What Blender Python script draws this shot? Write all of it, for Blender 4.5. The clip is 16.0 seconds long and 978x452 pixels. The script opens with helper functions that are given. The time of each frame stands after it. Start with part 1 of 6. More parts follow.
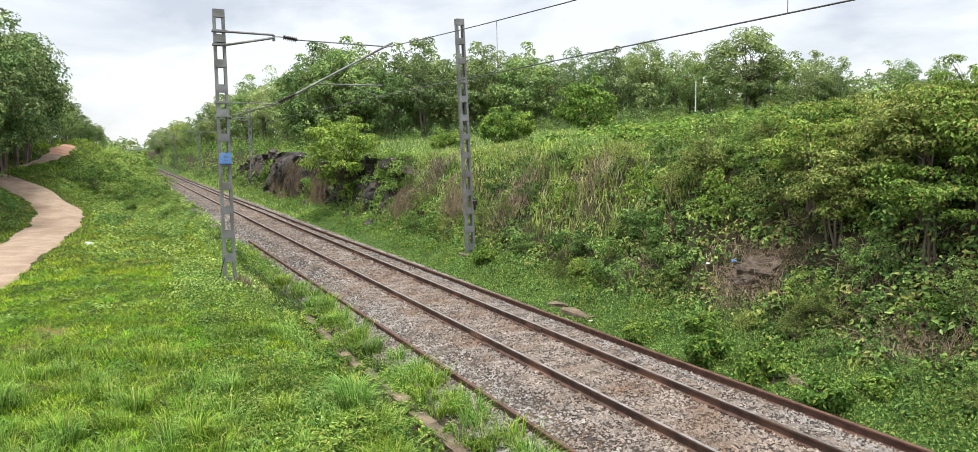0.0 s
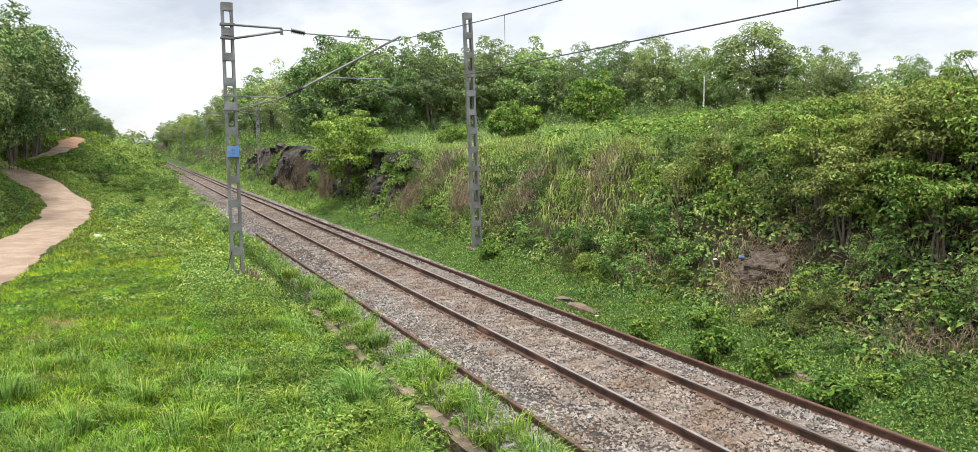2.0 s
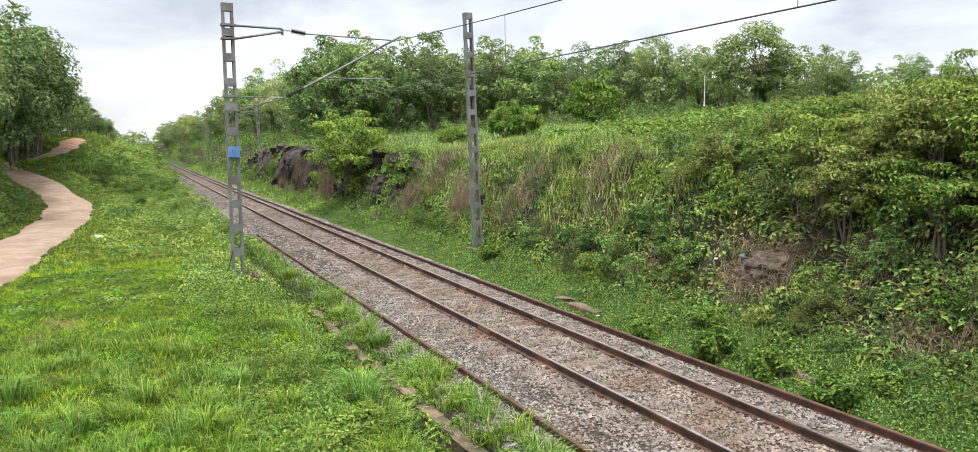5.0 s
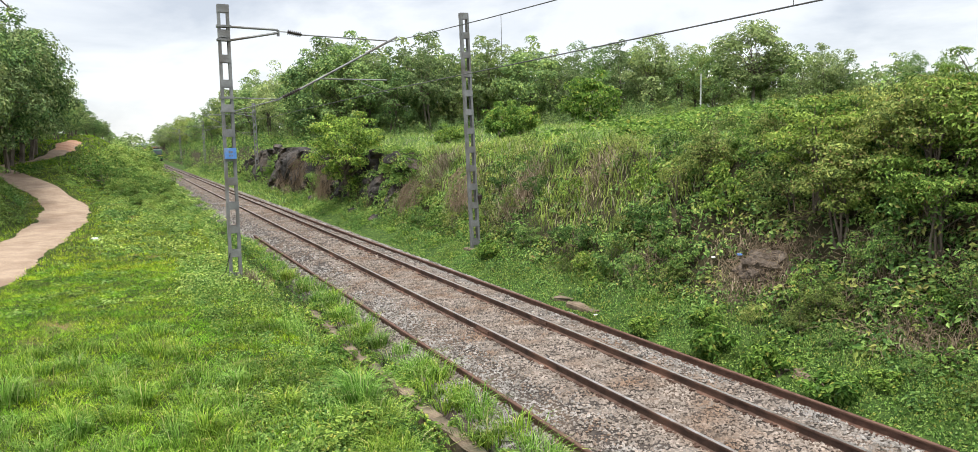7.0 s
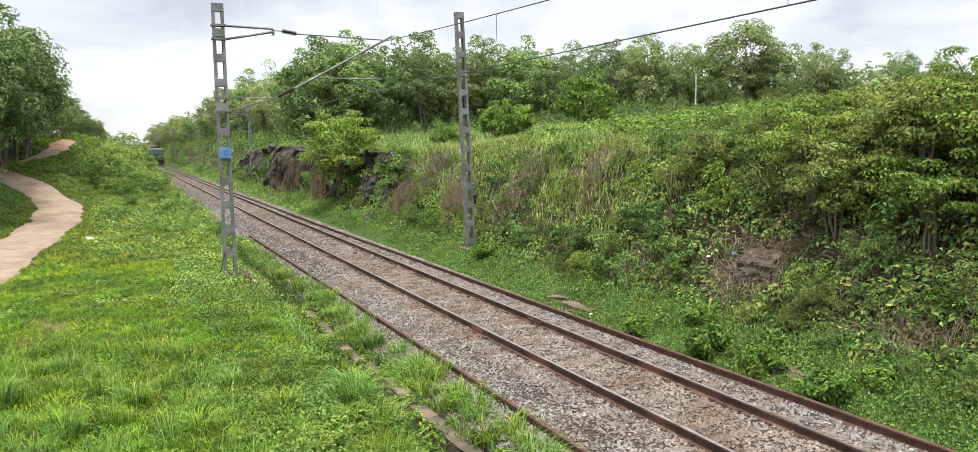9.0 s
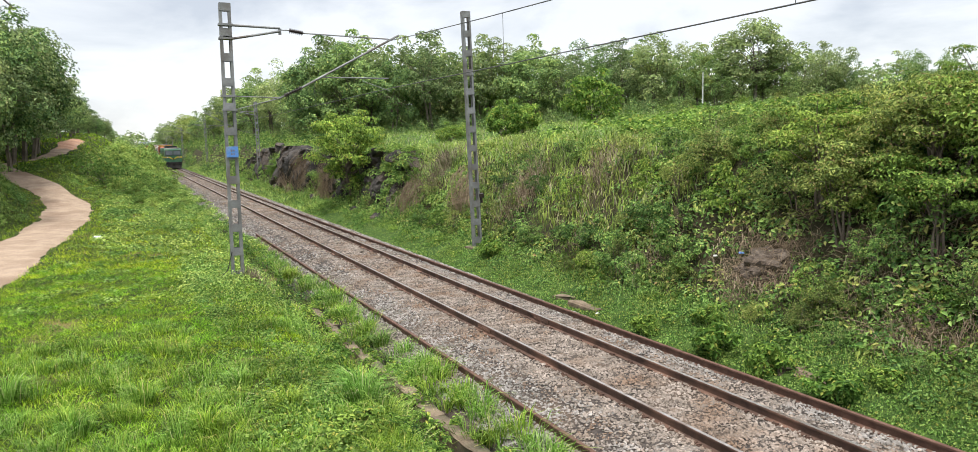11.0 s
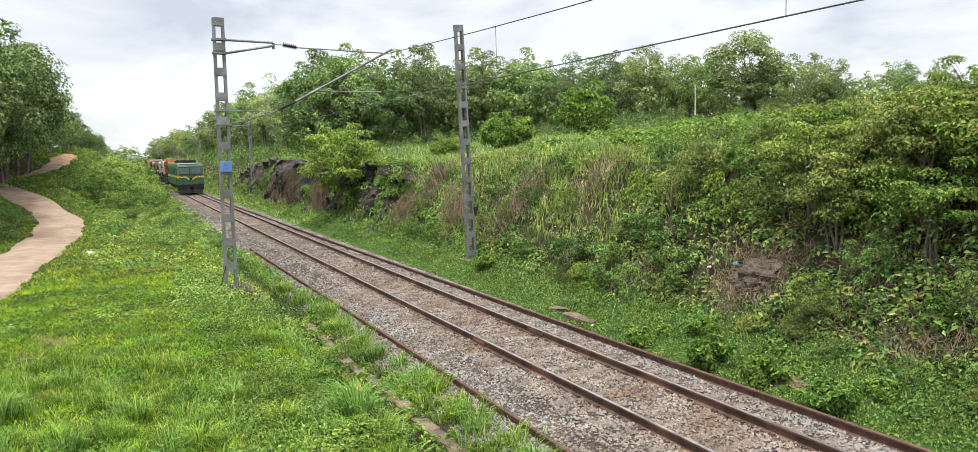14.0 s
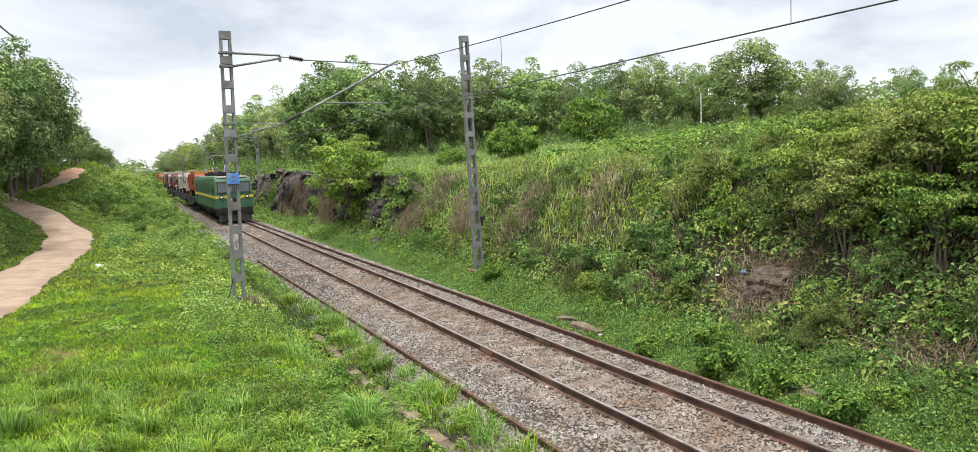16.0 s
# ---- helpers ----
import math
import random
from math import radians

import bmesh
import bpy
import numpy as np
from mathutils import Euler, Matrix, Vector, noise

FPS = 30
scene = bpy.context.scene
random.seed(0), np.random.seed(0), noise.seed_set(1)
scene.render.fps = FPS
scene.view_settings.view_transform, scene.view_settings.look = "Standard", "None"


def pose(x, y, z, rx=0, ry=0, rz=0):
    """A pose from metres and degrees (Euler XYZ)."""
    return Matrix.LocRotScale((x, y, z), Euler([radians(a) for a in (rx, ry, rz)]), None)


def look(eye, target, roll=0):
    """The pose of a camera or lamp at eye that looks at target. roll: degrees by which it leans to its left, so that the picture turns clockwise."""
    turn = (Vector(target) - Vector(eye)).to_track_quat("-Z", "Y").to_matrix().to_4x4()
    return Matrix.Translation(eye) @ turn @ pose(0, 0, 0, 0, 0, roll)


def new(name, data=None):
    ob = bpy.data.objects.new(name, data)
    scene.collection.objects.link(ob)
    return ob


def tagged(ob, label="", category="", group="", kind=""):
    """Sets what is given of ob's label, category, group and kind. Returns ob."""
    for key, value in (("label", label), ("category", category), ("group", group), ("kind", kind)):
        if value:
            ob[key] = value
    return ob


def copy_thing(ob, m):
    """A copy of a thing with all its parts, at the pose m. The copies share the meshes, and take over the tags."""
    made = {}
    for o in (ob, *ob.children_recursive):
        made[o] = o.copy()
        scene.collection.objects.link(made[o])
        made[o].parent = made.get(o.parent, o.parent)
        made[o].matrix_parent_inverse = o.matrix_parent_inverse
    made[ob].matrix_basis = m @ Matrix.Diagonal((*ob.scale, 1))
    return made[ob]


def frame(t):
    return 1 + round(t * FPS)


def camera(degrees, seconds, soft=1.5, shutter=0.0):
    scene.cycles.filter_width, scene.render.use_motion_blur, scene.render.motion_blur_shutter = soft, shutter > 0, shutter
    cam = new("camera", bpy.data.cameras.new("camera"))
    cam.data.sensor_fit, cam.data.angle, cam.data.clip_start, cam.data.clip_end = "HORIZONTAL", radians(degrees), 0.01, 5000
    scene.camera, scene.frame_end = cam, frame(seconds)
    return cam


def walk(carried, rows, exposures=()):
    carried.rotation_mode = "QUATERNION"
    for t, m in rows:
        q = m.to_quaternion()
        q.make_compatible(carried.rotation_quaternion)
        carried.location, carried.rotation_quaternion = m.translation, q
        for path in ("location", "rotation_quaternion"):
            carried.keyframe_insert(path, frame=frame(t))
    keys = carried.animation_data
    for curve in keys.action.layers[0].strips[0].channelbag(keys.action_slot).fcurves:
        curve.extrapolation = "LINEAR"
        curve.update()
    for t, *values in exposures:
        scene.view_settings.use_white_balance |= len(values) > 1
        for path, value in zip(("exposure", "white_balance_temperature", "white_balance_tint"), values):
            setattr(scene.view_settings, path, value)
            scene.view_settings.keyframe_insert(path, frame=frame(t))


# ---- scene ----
cam = camera(67.43, 16.0, soft=0.6)
EYE = (-7.84, 0.0, 4.30)
walk(cam, [(t, pose(*EYE, a, b, c)) for t, a, b, c in (
    (0, 83.64, 1.24, -26.81), (0.5, 83.52, 1.17, -26.74), (1, 83.40, 1.09, -26.61), (1.5, 83.27, 1.05, -26.45),
    (2, 83.22, 0.99, -26.25), (2.5, 83.23, 0.84, -26.13), (3, 83.22, 0.74, -26.07), (3.5, 83.21, 0.69, -26.10),
    (4, 83.19, 0.82, -26.12), (6.5, 83.27, 1.40, -26.40), (7, 83.21, 1.45, -26.45), (7.5, 83.19, 1.37, -26.49),
    (8, 83.15, 1.40, -26.57), (8.5, 83.12, 1.41, -26.72), (9, 83.15, 1.43, -26.81), (11.5, 83.08, 1.49, -26.22),
    (12, 83.12, 1.51, -26.18), (12.5, 83.32, 1.53, -26.12), (13, 83.55, 1.58, -26.27), (13.5, 83.81, 1.69, -26.54),
    (14, 84.06, 1.80, -26.80), (14.5, 84.29, 1.92, -27.04), (15, 84.46, 2.10, -27.03), (15.5, 84.71, 2.23, -26.72),
    (16, 84.85, 2.31, -26.32),
)])

# ---- world, sun ----
SUN_EL, SUN_AZ = 73.0, 226.0   # degrees; azimuth clockwise from the track's direction


def make_world():
    w = bpy.data.worlds.new("overcast_sky")
    scene.world = w
    w.use_nodes = True
    nt = w.node_tree
    nt.nodes.clear()
    N, L = nt.nodes.new, nt.links.new
    out = N("ShaderNodeOutputWorld")
    sky = N("ShaderNodeTexSky")
    sky.sky_type, sky.sun_disc = "NISHITA", False
    sky.sun_elevation, sky.sun_rotation = radians(SUN_EL), radians(SUN_AZ)
    bg1 = N("ShaderNodeBackground")
    bg1.inputs["Strength"].default_value = 0.035
    L(sky.outputs[0], bg1.inputs["Color"])
    co = N("ShaderNodeTexCoord")
    sep = N("ShaderNodeSeparateXYZ")
    L(co.outputs["Generated"], sep.inputs[0])
    mp = N("ShaderNodeMapping")
    mp.inputs["Scale"].default_value = (1.0, 1.0, 2.6)
    mp.inputs["Location"].default_value = (1.37, 0.74, 0.4)
    L(co.outputs["Generated"], mp.inputs[0])
    nz = N("ShaderNodeTexNoise")
    nz.inputs["Scale"].default_value, nz.inputs["Detail"].default_value, nz.inputs["Roughness"].default_value = 3.2, 7.0, 0.55
    nz.inputs["Distortion"].default_value = 0.4
    L(mp.outputs[0], nz.inputs["Vector"])
    ramp = N("ShaderNodeValToRGB")
    e = ramp.color_ramp.elements
    e[0].position, e[0].color = 0.38, (0.60, 0.63, 0.69, 1)
    e[1].position, e[1].color = 0.56, (0.92, 0.93, 0.945, 1)
    L(nz.outputs["Fac"], ramp.inputs[0])
    up = N("ShaderNodeMapRange")
    up.interpolation_type = "SMOOTHSTEP"
    for i, v in enumerate((0.22, 0.95, 0.95, 2.75)):
        up.inputs[i + 1].default_value = v
    L(sep.outputs["Z"], up.inputs[0])
    bg2 = N("ShaderNodeBackground")
    L(ramp.outputs[0], bg2.inputs["Color"])
    L(up.outputs[0], bg2.inputs["Strength"])
    add = N("ShaderNodeAddShader")
    L(bg1.outputs[0], add.inputs[0])
    L(bg2.outputs[0], add.inputs[1])
    L(add.outputs[0], out.inputs["Surface"])


make_world()
sun = new("sun", bpy.data.lights.new("sun", "SUN"))
sun.data.energy, sun.data.angle, sun.data.color = 4.6, radians(11), (1.0, 0.965, 0.90)
sun.matrix_basis = look((40 * math.sin(radians(SUN_AZ)), 40 * math.cos(radians(SUN_AZ)), 40 * math.tan(radians(SUN_EL))), (0, 0, 0))

# ---- materials ----


def nodes(name):
    m = bpy.data.materials.new(name)
    m.use_nodes = True
    nt = m.node_tree
    nt.nodes.clear()
    return m, nt.nodes.new, nt.links.new


def mixc(N, L, fac, a, b, mode="MIX"):
    n = N("ShaderNodeMix")
    n.data_type, n.blend_type = "RGBA", mode
    for sock, v in ((n.inputs[0], fac), (n.inputs[6], a), (n.inputs[7], b)):
        if isinstance(v, bpy.types.NodeSocket):
            L(v, sock)
        elif isinstance(v, tuple):
            sock.default_value = (*v, 1)
        else:
            sock.default_value = v
    return n.outputs[2]


def noise_fac(N, L, co, scale, detail=4.0, lo=0.35, hi=0.65, stretch=None):
    n = N("ShaderNodeTexNoise")
    n.inputs["Scale"].default_value, n.inputs["Detail"].default_value = scale, detail
    if stretch:
        mp = N("ShaderNodeMapping")
        mp.inputs["Scale"].default_value = stretch
        L(co, mp.inputs[0])
        co = mp.outputs[0]
    L(co, n.inputs["Vector"])
    r = N("ShaderNodeMapRange")
    r.inputs[1].default_value, r.inputs[2].default_value = lo, hi
    L(n.outputs["Fac"], r.inputs[0])
    return r.outputs[0], n.outputs["Fac"]


def surface(name, a, b, scale=3.0, rough=0.8, stain=None, stain_scale=0.7, bump=0.3, fine=40.0, metal=0.0, vary=0.0, stretch=None):
    """Two tones at one scale, a stain at a larger one, fine grain with relief; vary: spread between objects and pieces."""
    m, N, L = nodes(name)
    a, b, stain = (v and tuple(0.84 * c for c in v) for v in (a, b, stain))
    out, p, co = N("ShaderNodeOutputMaterial"), N("ShaderNodeBsdfPrincipled"), N("ShaderNodeTexCoord")
    f1, _ = noise_fac(N, L, co.outputs["Object"], scale, 5, stretch=stretch)
    col = mixc(N, L, f1, a, b)
    if stain:
        f2, _ = noise_fac(N, L, co.outputs["Object"], stain_scale, 3, 0.48, 0.68)
        col = mixc(N, L, f2, col, stain)
    f3, raw = noise_fac(N, L, co.outputs["Object"], fine, 3, 0.2, 0.8)
    g = N("ShaderNodeMapRange")
    g.inputs[3].default_value, g.inputs[4].default_value = 0.72, 1.25
    L(f3, g.inputs[0])
    col = mixc(N, L, 1.0, col, g.outputs[0], "MULTIPLY")
    if vary:
        oi, ge, ad = N("ShaderNodeObjectInfo"), N("ShaderNodeNewGeometry"), N("ShaderNodeMath")
        L(oi.outputs["Random"], ad.inputs[0])
        L(ge.outputs["Random Per Island"], ad.inputs[1])
        v = N("ShaderNodeMapRange")
        for i, x in enumerate((0.0, 2.0, 1 - vary, 1 + vary)):
            v.inputs[i + 1].default_value = x
        L(ad.outputs[0], v.inputs[0])
        col = mixc(N, L, 1.0, col, v.outputs[0], "MULTIPLY")
    L(col, p.inputs["Base Color"])
    rr = N("ShaderNodeMapRange")
    rr.inputs[3].default_value, rr.inputs[4].default_value = max(0.03, rough - 0.12), min(1, rough + 0.12)
    L(f3, rr.inputs[0])
    L(rr.outputs[0], p.inputs["Roughness"])
    p.inputs["Metallic"].default_value = metal
    p.inputs["Specular IOR Level"].default_value = 0.35
    if bump:
        bp = N("ShaderNodeBump")
        bp.inputs["Strength"].default_value, bp.inputs["Distance"].default_value = bump, 1.0 / fine
        L(raw, bp.inputs["Height"])
        L(bp.outputs[0], p.inputs["Normal"])
    L(p.outputs[0], out.inputs["Surface"])
    return m


def foliage(name, dark, mid, light, odd=None, odd_at=0.93, rough=0.5, through_light=0.3, spread=0.25, patch=None, patch_scale=0.9, gloss=0.07, even=0.0):
    """Leaf by leaf a tone between dark and light, now and then an odd one; each plant a little off the others."""
    m, N, L = nodes(name)
    out, p = N("ShaderNodeOutputMaterial"), N("ShaderNodeBsdfPrincipled")
    ge, oi = N("ShaderNodeNewGeometry"), N("ShaderNodeObjectInfo")
    r = N("ShaderNodeValToRGB")
    e = r.color_ramp.elements
    dark, mid, light, odd = (v and (v[0] * k, v[1] * k, v[2] * k * 0.98) for v, k in ((dark, 0.72), (mid, 1.08), (light, 1.16), (odd, 1.0)))
    dark, light = (tuple(c + even * (m - c) for c, m in zip(v, mid)) for v in (dark, light))
    e[0].position, e[0].color = 0.0, (*dark, 1)
    e[1].position, e[1].color = odd_at - 0.03, (*light, 1)
    x = e.new(0.45)
    x.color = (*mid, 1)
    if odd:
        x = e.new(odd_at)
        x.color = (*odd, 1)
    L(ge.outputs["Random Per Island"], r.inputs[0])
    hs = N("ShaderNodeHueSaturation")
    v = N("ShaderNodeMapRange")
    v.inputs[3].default_value, v.inputs[4].default_value = 1 - spread, 1 + spread
    L(oi.outputs["Random"], v.inputs[0])
    L(v.outputs[0], hs.inputs["Value"])
    h = N("ShaderNodeMapRange")
    h.inputs[3].default_value, h.inputs[4].default_value = 0.515, 0.485
    L(oi.outputs["Random"], h.inputs[0])
    L(h.outputs[0], hs.inputs["Hue"])
    co = N("ShaderNodeTexCoord")
    # Clump-sized noise in the colour stands in for shading from clump to clump.
    f, _ = noise_fac(N, L, co.outputs["Object"], 0.8, 3, 0.3, 0.7)
    k = N("ShaderNodeMapRange")
    k.inputs[3].default_value, k.inputs[4].default_value = 0.68, 1.30
    L(f, k.inputs[0])
    col = mixc(N, L, 1.0, r.outputs[0], k.outputs[0], "MULTIPLY")
    if patch:
        pf, _ = noise_fac(N, L, co.outputs["Object"], patch_scale, 3, 0.42, 0.62)
        col = mixc(N, L, pf, col, mixc(N, L, 1.0, col, patch, "MULTIPLY"))
    L(col, hs.inputs["Color"])
    L(hs.outputs[0], p.inputs["Base Color"])
    p.inputs["Roughness"].default_value = rough
    p.inputs["Specular IOR Level"].default_value = gloss
    tr = N("ShaderNodeBsdfTranslucent")
    L(hs.outputs[0], tr.inputs["Color"])
    mx = N("ShaderNodeMixShader")
    mx.inputs[0].default_value = through_light
    L(p.outputs[0], mx.inputs[1])
    L(tr.outputs[0], mx.inputs[2])
    L(mx.outputs[0], out.inputs["Surface"])
    return m


def soil():
    """Short turf on the path's side of the track, leaf litter and creepers on the other; both darkened to stand for
    shade between plants.
    """
    m, N, L = nodes("soil")
    out, p, co = N("ShaderNodeOutputMaterial"), N("ShaderNodeBsdfPrincipled"), N("ShaderNodeTexCoord")
    f1, _ = noise_fac(N, L, co.outputs["Object"], 2.2, 6)
    # Turf and litter tones carry the shade that falls between blades and leaves.
    turf = mixc(N, L, f1, (0.022, 0.034, 0.008), (0.055, 0.075, 0.014))
    f2, _ = noise_fac(N, L, co.outputs["Object"], 0.45, 4, 0.60, 0.70)
    turf = mixc(N, L, f2, turf, (0.16, 0.115, 0.055))
    litter = mixc(N, L, f1, (0.024, 0.026, 0.012), (0.070, 0.060, 0.034))
    verge = mixc(N, L, f1, (0.030, 0.060, 0.014), (0.060, 0.10, 0.022))
    sep, side = N("ShaderNodeSeparateXYZ"), N("ShaderNodeMapRange")
    near = N("ShaderNodeMapRange")
    L(co.outputs["Object"], sep.inputs[0])
    side.inputs[1].default_value, side.inputs[2].default_value = 3.8, 5.0
    near.inputs[1].default_value, near.inputs[2].default_value = 1.0, 1.5
    L(sep.outputs["X"], near.inputs[0])
    L(sep.outputs["X"], side.inputs[0])
    top = N("ShaderNodeMapRange")
    top.inputs[1].default_value, top.inputs[2].default_value, top.inputs[3].default_value, top.inputs[4].default_value = 8.5, 13.0, 1.0, 0.0
    L(sep.outputs["X"], top.inputs[0])
    mul = N("ShaderNodeMath")
    mul.operation = "MULTIPLY"
    L(side.outputs[0], mul.inputs[0])
    L(top.outputs[0], mul.inputs[1])
    f3, raw = noise_fac(N, L, co.outputs["Object"], 28, 4, 0.2, 0.8)
    turf = mixc(N, L, near.outputs[0], turf, verge)
    g = N("ShaderNodeMapRange")
    g.inputs[3].default_value, g.inputs[4].default_value = 0.6, 1.35
    L(f3, g.inputs[0])
    L(mixc(N, L, 1.0, mixc(N, L, mul.outputs[0], turf, litter), g.outputs[0], "MULTIPLY"), p.inputs["Base Color"])
    p.inputs["Roughness"].default_value, p.inputs["Specular IOR Level"].default_value = 0.95, 0.1
    b = N("ShaderNodeBump")
    b.inputs["Strength"].default_value, b.inputs["Distance"].default_value = 0.9, 0.05
    L(raw, b.inputs["Height"])
    L(b.outputs[0], p.inputs["Normal"])
    L(p.outputs[0], out.inputs["Surface"])
    return m


M_SOIL = soil()
M_PATH = surface("beaten_earth", (0.285, 0.205, 0.143), (0.375, 0.28, 0.20), 1.6, 0.95, (0.23, 0.155, 0.105), 0.5, 0.5, 22)
M_MUD = surface("red_earth", (0.42, 0.22, 0.13), (0.52, 0.30, 0.19), 1.2, 0.95, (0.33, 0.17, 0.11), 0.5, 0.5, 14)
# Bed colour is darkened to give the shade in gaps between loose stones.
M_BALLAST_SHADE = surface("ballast_bed", (0.035, 0.028, 0.024), (0.085, 0.068, 0.056), 14.0, 0.95, (0.12, 0.085, 0.06), 0.8, 1.0, 24)
M_STONE = surface("crushed_stone", (0.23, 0.21, 0.185), (0.40, 0.375, 0.345), 3.0, 0.9, (0.27, 0.21, 0.165), 0.6, 0.3, 60, vary=0.55)
M_STONE_BROWN = surface("dusty_crushed_stone", (0.20, 0.165, 0.135), (0.34, 0.285, 0.24), 3.0, 0.9, (0.21, 0.14, 0.095), 0.9, 0.3, 60, vary=0.6)
M_SLEEPER = surface("sleeper_concrete", (0.13, 0.11, 0.092), (0.20, 0.17, 0.145), 5.0, 0.9, (0.17, 0.12, 0.085), 1.6, 0.4, 50, vary=0.15)
M_RAIL = surface("rusty_rail_steel", (0.060, 0.034, 0.024), (0.115, 0.066, 0.047), 5.0, 0.75, (0.20, 0.11, 0.075), 1.1, 0.25, 60, 0.1)
M_RUNNING = surface("polished_rail_head", (0.40, 0.36, 0.33), (0.55, 0.52, 0.50), 8.0, 0.32, (0.30, 0.22, 0.17), 1.5, 0.05, 80, 0.8)
M_OLDRAIL = surface("old_rail_rust", (0.085, 0.042, 0.028), (0.145, 0.078, 0.054), 6.0, 0.85, (0.11, 0.06, 0.04), 1.0, 0.3, 60, 0.05)
M_WALL = surface("weathered_masonry", (0.13, 0.095, 0.062), (0.23, 0.175, 0.12), 4.0, 0.95, (0.06, 0.06, 0.03), 1.3, 0.6, 30, vary=0.2)
M_GALV = surface("weathered_galvanised_steel", (0.20, 0.205, 0.205), (0.31, 0.315, 0.315), 3.0, 0.6, (0.16, 0.14, 0.12), 1.2, 0.1, 70, 0.35)
M_WIRE = surface("dull_copper_wire", (0.10, 0.10, 0.10), (0.16, 0.155, 0.15), 3.0, 0.6, None, 1, 0, 60, 0.4)
M_BLACKWIRE = surface("black_cable", (0.02, 0.02, 0.02), (0.035, 0.035, 0.035), 6.0, 0.6, None, 1, 0, 40)
M_PORC = surface("brown_porcelain", (0.03, 0.022, 0.02), (0.055, 0.04, 0.035), 6.0, 0.3, None, 1, 0, 40)
M_SIGN = surface("blue_enamel", (0.09, 0.24, 0.60), (0.13, 0.30, 0.68), 4.0, 0.4, (0.25, 0.33, 0.5), 2.0, 0.05, 40)
M_WHITE = surface("worn_white_paint", (0.68, 0.68, 0.66), (0.80, 0.80, 0.78), 5.0, 0.6, (0.5, 0.47, 0.42), 1.5, 0.1, 40)
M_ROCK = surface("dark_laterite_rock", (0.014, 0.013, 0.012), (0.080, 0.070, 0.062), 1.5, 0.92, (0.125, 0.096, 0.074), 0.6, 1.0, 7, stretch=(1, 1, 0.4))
M_HUMMOCK = surface("matted_earth", (0.055, 0.040, 0.030), (0.145, 0.112, 0.085), 9.0, 0.95, (0.18, 0.145, 0.115), 2.2, 0.9, 26)
M_BARK = surface("grey_bark", (0.13, 0.10, 0.075), (0.23, 0.19, 0.15), 5.0, 0.95, (0.07, 0.06, 0.05), 1.5, 0.6, 25, stretch=(1, 1, 0.25))
M_TWIG = surface("dry_twigs", (0.20, 0.14, 0.09), (0.33, 0.25, 0.17), 6.0, 0.95, None, 1, 0.2, 40, vary=0.3)
# Distance haze is mixed into the hill's pale bluish colour.
M_FAR = surface("haze_tinted_wooded_hill", (0.12, 0.15, 0.15), (0.19, 0.225, 0.23), 0.05, 1.0, None, 1, 0, 0.3)

L_LAWN = foliage("lawn_blades", (0.038, 0.085, 0.004), (0.185, 0.295, 0.012), (0.350, 0.450, 0.032), (0.399, 0.333, 0.104), 0.96, 0.6, 0.14, 0.05, (0.62, 0.86, 1.0), 1.3, 0.06)
L_TUFT = foliage("tuft_blades", (0.053, 0.118, 0.018), (0.131, 0.245, 0.036), (0.263, 0.382, 0.091), (0.441, 0.431, 0.234), 0.96, 0.4, 0.25, 0.05, (1.25, 1.1, 0.7), 0.9)
L_HERB = foliage("herb_leaves", (0.056, 0.125, 0.028), (0.166, 0.276, 0.058), (0.335, 0.430, 0.115), (0.40, 0.385, 0.094), 0.95, 0.42, 0.30, 0.25, (0.78, 0.86, 0.95), 0.8, even=0.05)
L_TALL = foliage("tall_grass", (0.118, 0.197, 0.042), (0.236, 0.334, 0.075), (0.354, 0.428, 0.116), (0.431, 0.389, 0.255), 0.88, 0.55, 0.28, 0.25, (0.65, 0.85, 0.8), 0.25)
L_LIME = foliage("lime_green_weeds", (0.072, 0.142, 0.030), (0.238, 0.350, 0.072), (0.43, 0.525, 0.155), (0.45, 0.47, 0.14), 0.95, 0.45, 0.30, 0.30, (0.55, 0.72, 0.85), 0.45, even=0.08)
L_SHRUB = foliage("shrub_leaves", (0.026, 0.070, 0.022), (0.101, 0.197, 0.053), (0.254, 0.374, 0.105), (0.324, 0.326, 0.104), 0.95, 0.36, 0.3, 0.4, even=0.08)
L_BRIGHT = foliage("young_bright_leaves", (0.048, 0.112, 0.022), (0.135, 0.240, 0.044), (0.285, 0.400, 0.085), (0.420, 0.437, 0.096), 0.95, 0.42, 0.38, even=0.08)
L_OLIVE = foliage("olive_leaves", (0.054, 0.087, 0.025), (0.165, 0.231, 0.061), (0.339, 0.371, 0.111), (0.30, 0.225, 0.104), 0.96, 0.45, 0.30, 0.3, even=0.08)
L_FEATHER = foliage("feathery_leaves", (0.060, 0.110, 0.022), (0.170, 0.262, 0.052), (0.31, 0.41, 0.090), (0.34, 0.27, 0.09), 0.96, 0.45, 0.30, 0.12, even=0.08)
L_TREE = foliage("tree_leaves", (0.060, 0.102, 0.050), (0.216, 0.286, 0.118), (0.370, 0.440, 0.165), (0.40, 0.42, 0.20), 0.95, 0.5, 0.20, 0.32, even=0.40)
